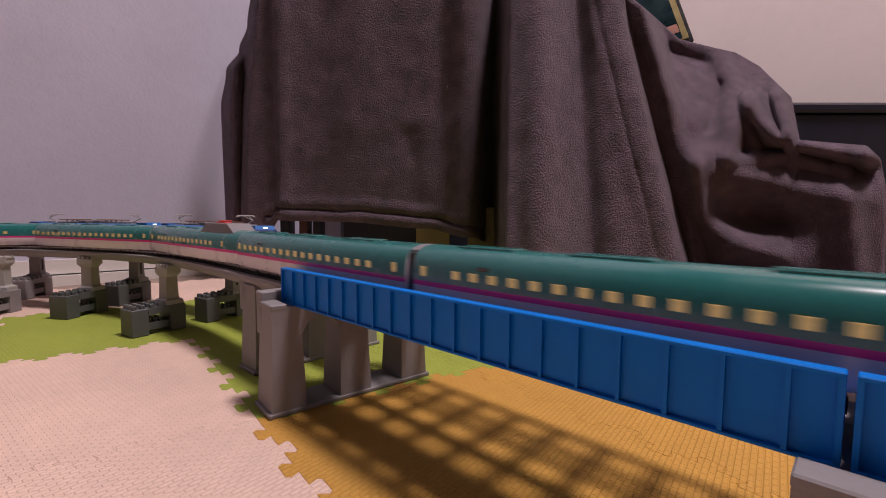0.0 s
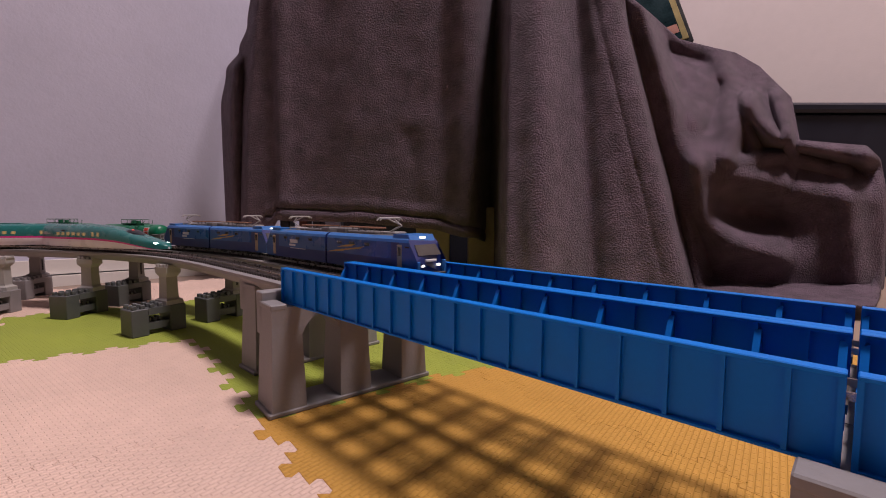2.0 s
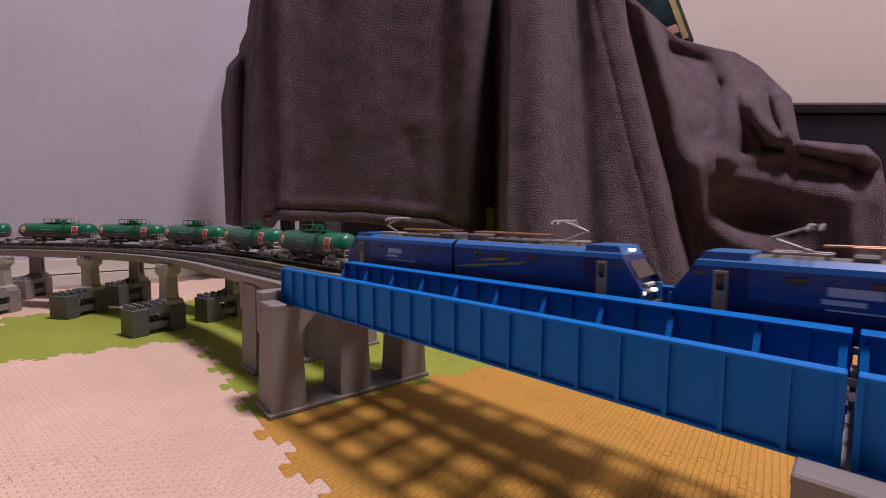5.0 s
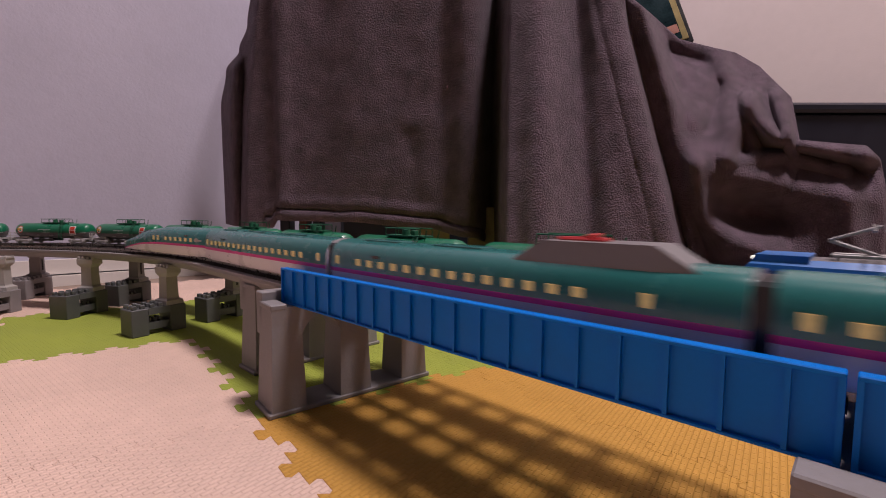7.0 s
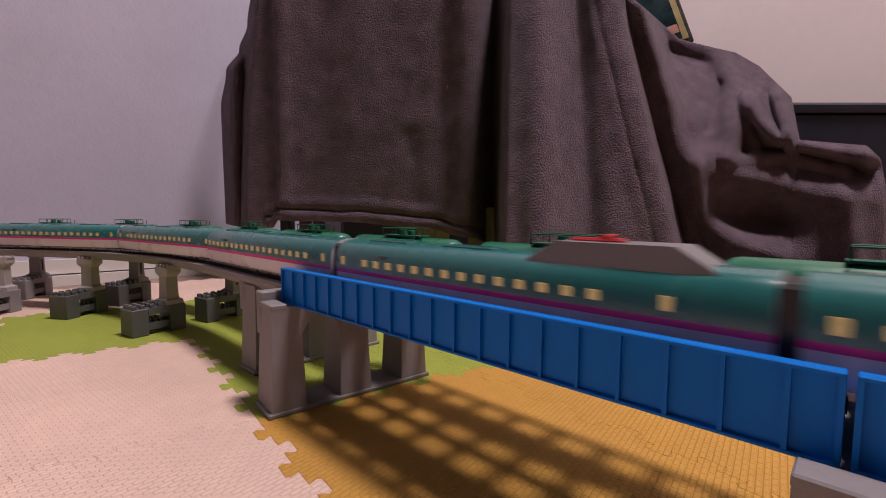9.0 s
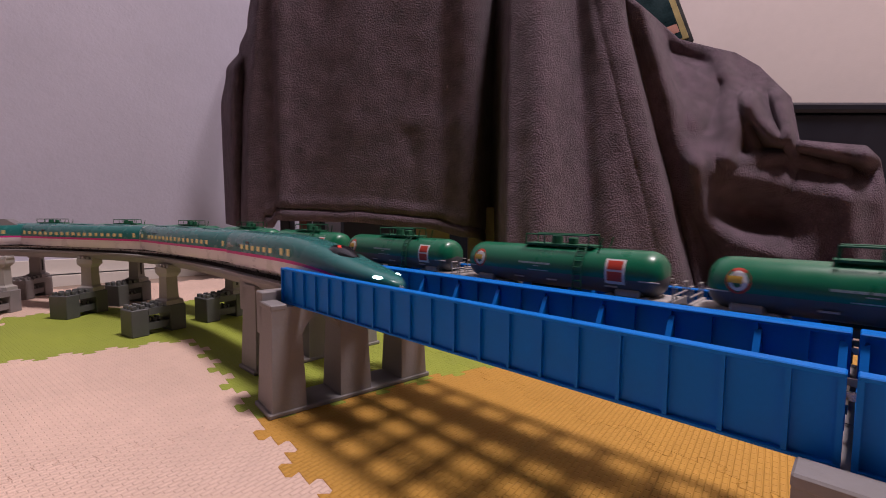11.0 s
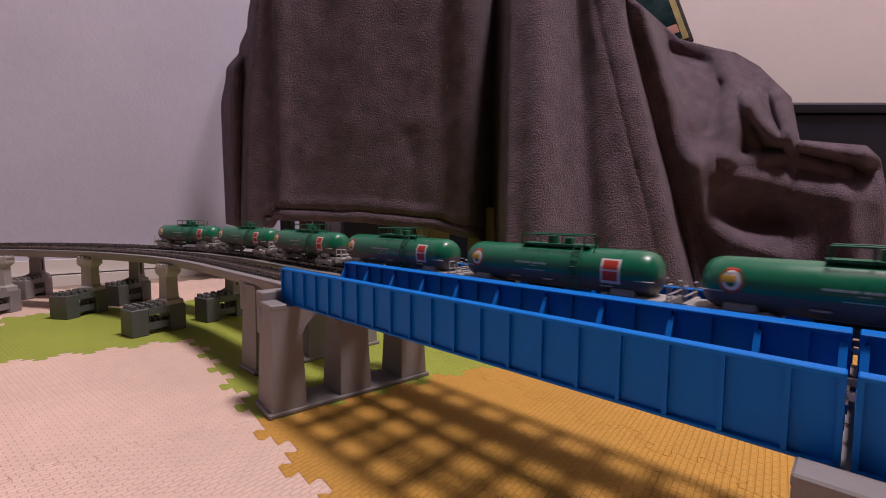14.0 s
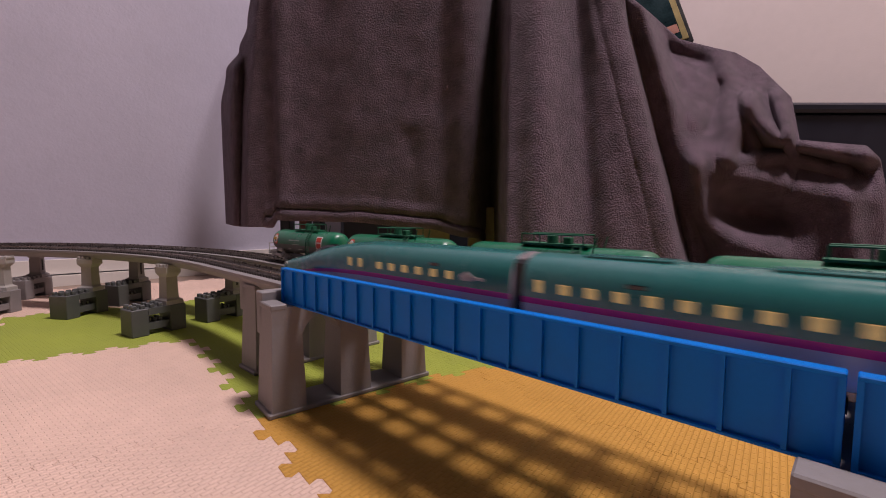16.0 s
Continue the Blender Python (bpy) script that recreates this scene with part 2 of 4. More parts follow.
for i in range(-6, 4):
    for j in range(-5, 5):
        if i == -2 and -1 <= j <= 3 or i == -1 and 0 <= j <= 3:
            mat_tile(i, j, M_GREEN, "green interlocking foam floor mat with woven relief")
        elif i >= 0 and 0 <= j <= 2:
            mat_tile(i, j, M_ORANGE, "ochre interlocking foam floor mat with woven relief")
        elif j < 2 and i < 0 or j < 0:
            mat_tile(i, j, M_PINK, "beige-pink interlocking foam floor mat with woven relief")

# ---- plate girders ----
def girder(s0, n0, w):
    """One single-track through plate girder, 186 mm long, two webs with flanges and stiffeners, and a deck with holes."""
    g = thing("girder_bridge", place(s0, n0), "bright blue plastic plate girder bridge span on grey piers", "model bridge", "blue girder spans")
    Lg = 185.4
    for k, y in enumerate((1.25, w - 1.25)):
        inn = 1 if k == 0 else -1
        bm = bmesh.new()
        box(bm, 0, Lg, y - 0.45, y + 0.45, TOP - GH + 0.5, TOP - 0.5)
        part("web", bm, M_BLUE, g)
        part("top_flange", boxes((0, Lg, y - 1.55, y + 1.55, TOP - 0.9, TOP), bevel=0.2), M_BLUE, g)
        bm = bmesh.new()
        box(bm, 0, Lg, y - 1.55, y + 1.55, TOP - GH, TOP - GH + 0.7, bevel=0.15)
        part("bottom_flange", bm, M_BLUE, g)
        data = None
        for i in range(21):
            x = 0.4 + 9.36 * i if i < 20 else Lg - 0.5
            if data is None:
                st = part("stiffener", boxes((-0.42, 0.42, -1.45, 1.45, TOP - GH + 0.7, TOP - 0.8)), M_BLUE, g)
                data = st.data
            else:
                st = new("stiffener", data)
                st.parent = g
            st.location = (x * MM, y * MM, 0)
        data = None
        for i in range(0, 21, 2):
            x = 0.9 + 9.36 * i if i < 20 else Lg - 1.2
            if data is None:
                bm = bmesh.new()
                prof = [(0, TOP - 2.2), (inn * 0.9, TOP - 2.2), (inn * 5.4, TOP - 10.6), (inn * 5.4, TOP - 13), (0, TOP - 13)]
                loft(bm, [[Vector((xx, yy, zz)) for yy, zz in prof] for xx in (-0.7, 0.7)])
                gu = part("gusset", bm, M_BLUE, g)
                data = gu.data
            else:
                gu = new("gusset", data)
                gu.parent = g
            gu.location = (x * MM, (y + inn * 0.45) * MM, 0)
    bm = bmesh.new()
    for i in range(11):
        x = min(0.9 + 18.72 * i, Lg - 2.8)
        box(bm, max(0, x - 2.7), x + 2.7, 1.2, w - 1.2, TOP - 13.2, TOP - 10.6)
    for y0, y1 in ((w / 2 - 6.2, w / 2 - 3.4), (w / 2 + 3.4, w / 2 + 6.2)):
        box(bm, 0, Lg, y0, y1, TOP - 13.4, RAIL - 3.2)
    part("deck", bm, M_BLUE, g)
    return g


for s0 in (0.0, 186.6):
    girder(s0, 0.2, GAP - 0.4)
    girder(s0, GAP + 0.2, GAP - 0.4)


# ---- track: sleepers and rails, whole loops ----
def rails(R, name):
    t = thing(name, pose(0, 0, 0), "brown-sleepered model railway track with nickel rails", "model track")
    L = loop_length(R)
    for off in (-4.5, 4.5):
        bm = bmesh.new()
        rings = []
        k = int(L / 8)
        for i in range(k + 1):
            p, h = track(i * L / k, R)
            nn = Vector((-h.y, h.x, 0))
            c = p + nn * off
            rings.append([c + nn * -0.35 + Vector((0, 0, RAIL - 1.5)), c + nn * -0.35 + Vector((0, 0, RAIL)),
                          c + nn * 0.35 + Vector((0, 0, RAIL)), c + nn * 0.35 + Vector((0, 0, RAIL - 1.5))])
        loft(bm, rings, caps=False)
        part("rail", bm, M_RAIL, t)
    bm = bmesh.new()
    k = int(L / 3.3)
    for i in range(k):
        p, h = track(i * L / k, R)
        nn = Vector((-h.y, h.x, 0))
        lo, hi = Vector((0, 0, RAIL - 3.0)), Vector((0, 0, RAIL - 1.3))
        loft(bm, [[p + nn * a + h * b + z for b in (-0.75, 0.75) for z in ((lo, hi) if b < 0 else (hi, lo))] for a in (-8, 8)])
    tagged(part("sleeper_bed", bm, M_TIE, t), kind="stuff")
    return t


rails(R1, "inner_track")
rails(R2, "outer_track")


def viaduct(R, s0, s1, mat=M_GREY):
    """A concrete-coloured slab under one track between two places on the loop."""
    v = thing("viaduct_slab", pose(0, 0, 0), "grey plastic viaduct slab carrying a model track", "model viaduct", "viaduct slabs")
    bm = bmesh.new()
    k = max(2, int((s1 - s0) / 12))
    rings = []
    prof = [(-12.5, RAIL - 2.6), (-12.5, RAIL - 4.4), (-11.2, RAIL - 6.0), (-8, RAIL - 9.0), (8, RAIL - 9.0), (11.2, RAIL - 6.0), (12.5, RAIL - 4.4), (12.5, RAIL - 2.6)]
    for i in range(k + 1):
        p, h = track(s0 + (s1 - s0) * i / k, R)
        nn = Vector((-h.y, h.x, 0))
        rings.append([p + nn * a + Vector((0, 0, b)) for a, b in prof])
    loft(bm, rings)
    part("slab", bm, mat, v)
    return v


for R in (R1, R2):
    L = loop_length(R)
    a = 374.0
    k = 12
    span = (L - 374.0) / k
    for i in range(k):
        viaduct(R, a + span * i + 0.25, a + span * (i + 1) - 0.25)


# ---- piers ----
def gate_pier(s, n0, name_label, post=5.2, turn=0.0):
    g = thing("bridge_pier", place(s, n0, 0, turn), name_label, "model bridge pier", "three-legged bridge piers")
    h = TOP - GH
    bm = bmesh.new()
    box(bm, -10, 10, -11.5, 72, 0, 2.2, bevel=0.5)
    part("base_plate", bm, M_GREY, g)
    for y0, y1 in ((-10, 5), (21, 37), (54.5, 70)):
        bm = bmesh.new()
        loft(bm, [[Vector((sx * a, y, z)) for sx, y in ((-1, y0 + e), (1, y0 + e), (1, y1 - e), (-1, y1 - e))] for z, a, e in ((2.0, 9.5, 0), (h - 7, 7.8, 1.2), (h, 7.8, 1.2))])
        part("column", bm, M_GREY, g)
    bm = bmesh.new()
    for y0, y1 in ((3.6, 22.6), (35.6, 55.8)):
        ring = []
        for q in range(9):
            f = q / 8
            drop = h - 5 - 9 * abs(2 * f - 1) ** 2.5
            y = y0 + (y1 - y0) * f
            ring.append([Vector((-7.4, y, drop)), Vector((7.4, y, drop)), Vector((7.4, y, h - 0.2)), Vector((-7.4, y, h - 0.2))])
        loft(bm, ring)
    part("arch_beam", bm, M_GREY, g)
    part("end_cap", boxes((-7.9, 7.9, -9.2, -2.2, h - 1, h + 1.4), bevel=0.4), M_GREY, g)
    if post > 1:
        part("end_post", boxes((-12.4, -5.0, -8.8, 6, h - 14, h + post), bevel=0.4), M_GREY, g)
    return g


gate_pier(4, 0, "grey plastic three-legged bridge pier on a base plate", turn=-7.0)
gate_pier(-52, 16, "grey plastic three-legged bridge pier under the viaduct end")
gate_pier(188, 0, "grey plastic three-legged bridge pier at the girder joint", 0.8)


def column_pier(p, ang, zb, dark):
    """Single column with a flared cap, on a studded block."""
    h = RAIL - 9.0
    g = thing("viaduct_pier", pose(p[0] * MM, p[1] * MM, zb * MM, 0, 0, ang), "grey plastic single-column viaduct pier with flared cap", "model bridge pier", "viaduct column piers")
    h -= zb
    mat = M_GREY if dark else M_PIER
    bm = bmesh.new()
    loft(bm, [[Vector((sx * a, sy * b, z)) for sx, sy in ((-1, -1), (1, -1), (1, 1), (-1, 1))] for z, a, b in ((0, 6.4, 7.2), (3.0, 6.2, 7.0), (4.2, 4.5, 5.0), (5, 4.3, 4.7), (h - 7, 4.0, 4.4), (h - 4.5, 5.0, 6.6), (h - 3.8, 5.2, 7.0), (h, 5.2, 7.0))])
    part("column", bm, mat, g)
    # no recess is cut: a black bar on the face gives its shade
    if dark:
        part("slot", boxes((-0.9, 0.9, -5.2, -4.0, 7, h - 9), bevel=0.2), M_DARK, g, "raised black bar in place of a recess's shade")
    bm = bmesh.new()
    for yy in (-6.4, -2.2, 2.2, 6.4):
        box(bm, -4.4, 4.4, yy - 1.2, yy + 1.2, h, h + 2.2, bevel=0.3)
    part("cap_studs", bm, mat, g)
    return g


BLOCK_H = 19.0


def stud_block(p, ang, mat, label):
    g = thing("pier_block", pose(p[0] * MM, p[1] * MM, 0, 0, 0, ang), label, "model pier block", "studded pier blocks")
    bm = bmesh.new()
    L, W, H = 36, 17, BLOCK_H
    for x0, x1 in ((-L / 2, -L / 2 + 11), (L / 2 - 11, L / 2)):
        box(bm, x0, x1, -W / 2, W / 2, 0, H, bevel=0.5)
    box(bm, -L / 2 + 10.8, L / 2 - 10.8, -W / 2, W / 2, H - 4.6, H)
    box(bm, -L / 2 + 10.8, L / 2 - 10.8, -W / 2 + 1.5, W / 2 - 1.5, 3.6, 8.6)
    for yy in (-4.5, 1, 4.5):
        for xx in (-5.5, -1.5, 2.5):
            box(bm, xx - 0.7, xx + 0.7, yy - 0.7, yy + 0.7, 8.4, 11)
    part("body", bm, mat, g)
    data = None
    for x in (-15.2, -10.0, -4.0, 1.5):
        for y in (-5.8, 0, 5.8):
            if data is None:
                st = part("stud", boxes((-1.5, 1.5, -1.3, 1.3, 0, 2.6), bevel=0.3), mat, g)
                data = st.data
            else:
                st = new("stud", data)
                st.parent = g
            st.location = (x * MM, y * MM, H * MM)
    return g



BLOCKS = [((-208, 314), 57, M_BLOCK), ((-303.5, 365), 80, M_BLOCK), ((-299, 415.5), 80, M_BLOCK), ((-181, 358), 59, M_BLOCK), ((-415.5, 441), 98, M_GREY), ((-374, 362), 95, M_GREY)]
for p, ang, mt in BLOCKS:
    stud_block(p, ang, mt, "dark grey studded plastic pier block on the mat" if mt is M_BLOCK else "mid grey studded plastic pier block on the mat")
for k, (p, ang, mt) in enumerate(BLOCKS):
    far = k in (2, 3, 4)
    v = Vector((p[0], p[1], 0)) + Vector((math.cos(radians(ang)), math.sin(radians(ang)), 0)) * 10.5
    column_pier(v, ang + 6, BLOCK_H, far)

# ---- blanket draped over a low sofa ----
def lerp_table(tab, x):
    for (x0, y0), (x1, y1) in zip(tab, tab[1:]):
        if x <= x1:
            f = min(1, max(0, (x - x0) / (x1 - x0)))
            f = f * f * (3 - 2 * f)
            return y0 + (y1 - y0) * f
    return tab[-1][1]


def bell(x, c, w):
    return math.exp(-((x - c) / w) ** 2)


def near_line(x, z, ax, az, bx, bz):
    """Distance from (x, z) to a fold line between two points."""
    dx, dz = bx - ax, bz - az
    f = min(1, max(0, ((x - ax) * dx + (z - az) * dz) / (dx * dx + dz * dz)))
    return math.hypot(x - ax - f * dx, z - az - f * dz)


def step(x, a, b):
    f = min(1, max(0, (x - a) / (b - a)))
    return f * f * (3 - 2 * f)


HEM = [(-250, 74), (-226, 70), (-192, 70), (-186, 78), (-110, 77), (-20, 70), (30, 60), (50, 54), (60, -24), (520, -24)]


def along(tab, x):
    """Straight interpolation in a short table."""
    for (x0, y0), (x1, y1) in zip(tab, tab[1:]):
        if x <= x1:
            return y0 + (y1 - y0) * min(1, max(0, (x - x0) / (x1 - x0)))
    return tab[-1][1]


def fold(x, z, width, *pts):
    """A rounded ridge along a broken line."""
    return bell(min(near_line(x, z, *a, *b) for a, b in zip(pts, pts[1:])), 0, width)


def cloth_depth(x, z):
    """How far back the cloth hangs, for a place x, z on the sheet at half a metre."""
    edge = along([(0, 280), (70, 261), (105, 251), (165, 232), (222, 216), (290, 197), (330, 188)], z)
    left = along([(40, -226), (120, -222), (200, -217), (250, -211), (328, -203)], z)
    y = 562 + 34 * (1 - step(x, left - 5, left + 5))
    y += 0.11 * (200 - z)
    y += 10 * math.sin((x + 250) * 0.25) * (1 - step(x, left - 8, left))
    y += -5 * step(x, -186, -181) - 5 * bell(x, -178, 9) + 3 * bell(x, -140, 24) - 4 * bell(x, -95, 26)
    y += 2.5 * fold(x, z, 11, (-36, 170), (-30, 140), (-34, 100)) - 3 * fold(x, z, 20, (-6, 180), (-12, 110)) + 4 * bell(x, 0, 12)
    y += -10 * bell(x, 26, 15)
    if -200 < x < 52:
        h = lerp_table(HEM, x) + 2.5 * noise.noise(Vector((x * 0.03, 2, 9)))
        y += 7 * bell(z, h + 12, 2.2) - 3 * bell(z, h + 6, 5) - 2 * bell(z, h + 20, 6)
    # tall folded column
    col = step(x, 60, 74)
    tall = -72 - 0.34 * (200 - z) - 26 * bell(x, 108 - 0.03 * (z - 150), 21) + 20 * bell(x, 152 - 0.10 * (z - 200), 18)
    tall += -9 * bell(x, edge - 20, 17) + 3 * bell(x, edge - 26, 5) - 5 * bell(x, edge - 7, 8)
    y += col * tall
    y += 62 * bell(x, 53 + 0.012 * (z - 100), 11)
    # behind it a hanging strip, then the seat's front with a swag, the hollow and the backrest
    strip = along([(0, 300), (48, 292), (80, 284), (120, 276), (150, 272), (210, 257), (295, 226), (330, 212)], z)
    low = 510 - 0.05 * (200 - z) - 11 * bell(x, strip - 7, 8) + 6 * bell(x, edge + 6, 7)
    rim = along([(225, 176), (272, 166), (298, 151), (320, 143), (366, 132), (411, 126), (450, 123), (500, 121)], x)
    front = 484 - 0.06 * (x - 270) + 0.10 * (120 - z) - 3.0 * max(0, 6 - z)
    front += 48 * bell(math.hypot((x - 346) / 2.0, (z - 88) + 0.10 * (x - 345)), 0, 27) + 24 * fold(x, z, 15, (280, 62), (305, 20))
    front += -20 * fold(x, z, 13, (274, 140), (278, 116), (297, 80), (330, 56), (380, 40)) - 12 * fold(x, z, 14, (452, 112), (470, 10))
    front += -5 * bell(z, rim - 3, 12)
    back = 503 + 0.30 * max(0, z - 130) + 72 * step(z, 175, 280)
    back += -15 * fold(x, z, 8, (300, 262), (318, 215), (312, 150)) + 14 * fold(x, z, 9, (306, 226), (290, 178))
    back += -12 * fold(x, z, 12, (262, 205), (292, 168), (306, 150)) + 18 * fold(x, z, 10, (246, 262), (282, 250))
    back += -20 * fold(x, z, 6, (333, 212), (327, 190), (318, 148)) - 14 * fold(x, z, 5, (336, 205), (338, 175), (346, 155))
    back += -36 * fold(x, z, 7.5, (338, 214), (345, 196), (366, 172), (392, 163), (430, 158), (478, 152)) - 30 * fold(x, z, 5, (368, 217), (376, 190), (384, 170))
    back += -15 * fold(x, z, 7, (318, 143), (350, 147), (378, 152), (412, 144), (446, 134)) + 18 * fold(x, z, 4, (352, 158), (378, 162), (430, 148))
    back += -16 * fold(x, z, 10, (470, 150), (490, 120))
    f = step(z, rim - 22, rim + 16)
    rest = front * (1 - f) + back * f
    wide = 8 + 8 * (1 - step(z, 70, 170))
    g = step(x, strip - wide, strip + wide)
    low = low * (1 - g) + rest * g
    k = step(x, edge - 2, edge + 3)
    y = y * (1 - k) + low * k
    return y + 1.4 * noise.noise(Vector((x * 0.02, z * 0.005, 1))) + 1.2 * noise.noise(Vector((x * 0.05, z * 0.035, 5)))


def blanket():
    top = [(-250, 350), (184, 350), (196, 322), (224, 301), (256, 275), (290, 267), (318, 261), (344, 247), (381, 214), (393, 167), (430, 164), (469, 161), (484, 148), (492, 118), (500, 20)]
    bm = bmesh.new()
    cols, rows, back = 430, 190, 14
    px, pz, py = (np.zeros((cols + 1, rows + 1)) for _ in range(3))
    for i in range(cols + 1):
        u = i / cols
        for j in range(rows + 1):
            x = -244 + 744 * u
            h0, h1 = lerp_table(HEM, x), along(top, x)
            z = h0 + (h1 - h0) * j / rows
            start = lerp_table([(60, -243), (200, -244), (240, -237), (262, -222), (290, -212), (330, -206)], z)
            if x < -150:
                x = -150 + (x + 150) * (-150 - start) / 94.0
            px[i, j], pz[i, j], py[i, j] = x, z, cloth_depth(x, z)
    # a heavy cloth keeps no sharp pits: relax the low part more than the tall front
    soft = np.clip((px - 215) / 40, 0, 1)
    for k in range(8):
        g = np.pad(py, 1, mode="edge")
        m = (g[:-2, 1:-1] + g[2:, 1:-1] + g[1:-1, :-2] + g[1:-1, 2:] + 2 * py) / 6
        py = py + (m - py) * soft
    vs = []
    for i in range(cols + 1):
        u = i / cols
        col = []
        for j in range(rows + back + 1):
            x, z, y = (float(g[i, min(j, rows)]) for g in (px, pz, py))
            k = max(0, j - rows) / back
            # the sheet rolls over its top edge and its side edges
            y += 62 * k * (2 - k) + 40 * max(0, (0.012 - u) / 0.012) + 60 * max(0, (u - 0.992) / 0.008) ** 2
            w = y / 500.0
            col.append(bm.verts.new((x * w, y, max(1.5, 86 + (z - 86) * w - 14 * k * k))))
        vs.append(col)
    for i in range(cols):
        for j in range(rows + back):
            bm.faces.new((vs[i][j], vs[i + 1][j], vs[i + 1][j + 1], vs[i][j + 1]))
    ob = part("blanket", bm, M_BLANKET, None, smooth=True)
    ob.data.set_sharp_from_angle(angle=radians(180))
    so = ob.modifiers.new("thickness", "SOLIDIFY")
    so.thickness, so.offset = 0.003, 1
    tagged(ob, "dark grey-brown fleece blanket draped in folds over furniture", "blanket")


blanket()


def leg(x, y, w, mat):
    g = tagged(part("furniture_leg", boxes((-w / 2, w / 2, -12, 12, -10, 95), bevel=1), mat), "square wooden furniture leg under the blanket's hem", "furniture leg", "legs under the blanket")
    g.location = (x * MM, y * MM, 0)


leg(-14, 618, 46, M_BEIGEWOOD)
leg(58, 622, 46, M_BEIGEWOOD)
leg(-230, 655, 14, M_NAVY)
leg(-205, 660, 12, M_REDWOOD)
leg(-185, 660, 12, M_NAVY)
# dark block added behind the hem so the gap below reads as shade
body = thing("sofa", pose(0.1, 0.74, -0.010), "added dark sofa block that stands in for the shade under the blanket", "sofa")
part("under_hem_shade", boxes((-260, 330, -55, 60, 0, 130), bevel=6), M_NAVY, body)
part("backrest", boxes((-250, 90, -50, 60, 129, 330), bevel=10), M_NAVY, body)
cab = thing("low_cabinet", pose(0.80, 0.76, -0.010, 0, 0, -1), "black low cabinet standing beside the blanket", "cabinet")
part("body", boxes((-300, 110, -70, 110, 0, 252), bevel=3), M_NAVY, cab)
part("top", boxes((-304, 112, -76, 112, 253, 268), bevel=4), M_NAVY, cab)
# framed picture leaning on the wall behind the blanket
pic = thing("framed_picture", pose(0.360, 0.86, 0.372, -6, -19, -6), "dark framed picture with a gilt inner border", "picture")
part("frame", boxes((-130, 112, 0, 12, 0, 260), bevel=2), M_DARK, pic)
part("gilt_border", boxes((-118, 104, -2, 1, 8, 250), bevel=1), M_GILT, pic, "dull gilt border")
part("picture_field", boxes((-110, 92, -4, 0, 12, 240)), M_PICTURE, pic, "dark glossy picture")
part("pale_mark", boxes((50, 90, -5, -3, 24, 40)), M_MARK, pic, "pale reddish mark in the picture")


# ---- high-speed train ----
CAR = 147.0
BODY = 153.5
SECT = [(8.4, 1.0), (9.7, 2.4), (10.1, 6.8), (10.15, 8.2), (10.15, 9.2), (10.0, 11.5), (9.5, 13.8), (8.3, 15.8), (6.0, 17.2), (3.0, 17.85), (0.0, 18.0)]


def car_ring(x, kw=1.0, hh=18.0, low=1.0, belt=0.0):
    """A body section: half width scale, roof height, skirt height, and how far the belt stripe sinks."""
    pts = []
    for y, z in SECT:
        zz = low + (z - 1.0) * (hh - low) / 17.0
        if z <= 9.2:
            zz = max(low, zz - belt * min(1, z / 6.8))
        pts.append((y * kw, zz))
    full = [Vector((x, -y, z)) for y, z in pts] + [Vector((x, y, z)) for y, z in pts[-2::-1]]
    return full


def band(i, j):
    n = len(SECT) - 1
    k = min(j, 2 * n - 1 - j) if j < 2 * n else 0
    return 0 if k < 2 else (1 if k == 2 else 2)


shared = {}


def pane(name, parent, loc, mat, w, h, tilt=0.0, d=0.3, label=""):
    key = (name, mat.name, w, h, d)
    if key not in shared:
        bm = bmesh.new()
        box(bm, -w / 2, w / 2, -d / 2, d / 2, -h / 2, h / 2, bevel=min(0.3, w / 5, h / 5))
        ob = part(name, bm, mat, parent)
        shared[key] = ob.data
    else:
        ob = new(name, shared[key])
        ob.parent = parent
    ob.matrix_basis = pose(loc[0] * MM, loc[1] * MM, loc[2] * MM, tilt, 0, 0)
    if label:
        tagged(ob, label)
    return ob


def bogie(parent, x, z=2.0, mat=None):
    key = ("bogie", (mat or M_UNDER).name)
    if key not in shared:
        bm = bmesh.new()
        box(bm, -9, 9, -6, 6, 1.2, 2.6)
        for xx in (-6, 6):
            for y in (-5.4, 5.4):
                bmesh.ops.create_cone(bm, cap_ends=True, segments=14, radius1=2.6, radius2=2.6, depth=1.6, matrix=Matrix.Translation((xx, y, 2.6)) @ pose(0, 0, 0, 90, 0, 0))
            rod(bm, (xx, -5, 2.6), (xx, 5, 2.6), 0.5)
        for y in (-7.2, 7.2):
            box(bm, -8.6, 8.6, y - 0.7, y + 0.7, 2.0, 3.6, bevel=0.3)
            for xx in (-6, 6):
                box(bm, xx - 1.4, xx + 1.4, y - 1.1, y + 1.1, 1.4, 3.7, bevel=0.3)
        ob = part("bogie", bm, mat or M_UNDER, parent)
        shared[key] = ob.data
    else:
        ob = new("bogie", shared[key])
        ob.parent = parent
    ob.location = (x * MM, 0, 0)
    return ob


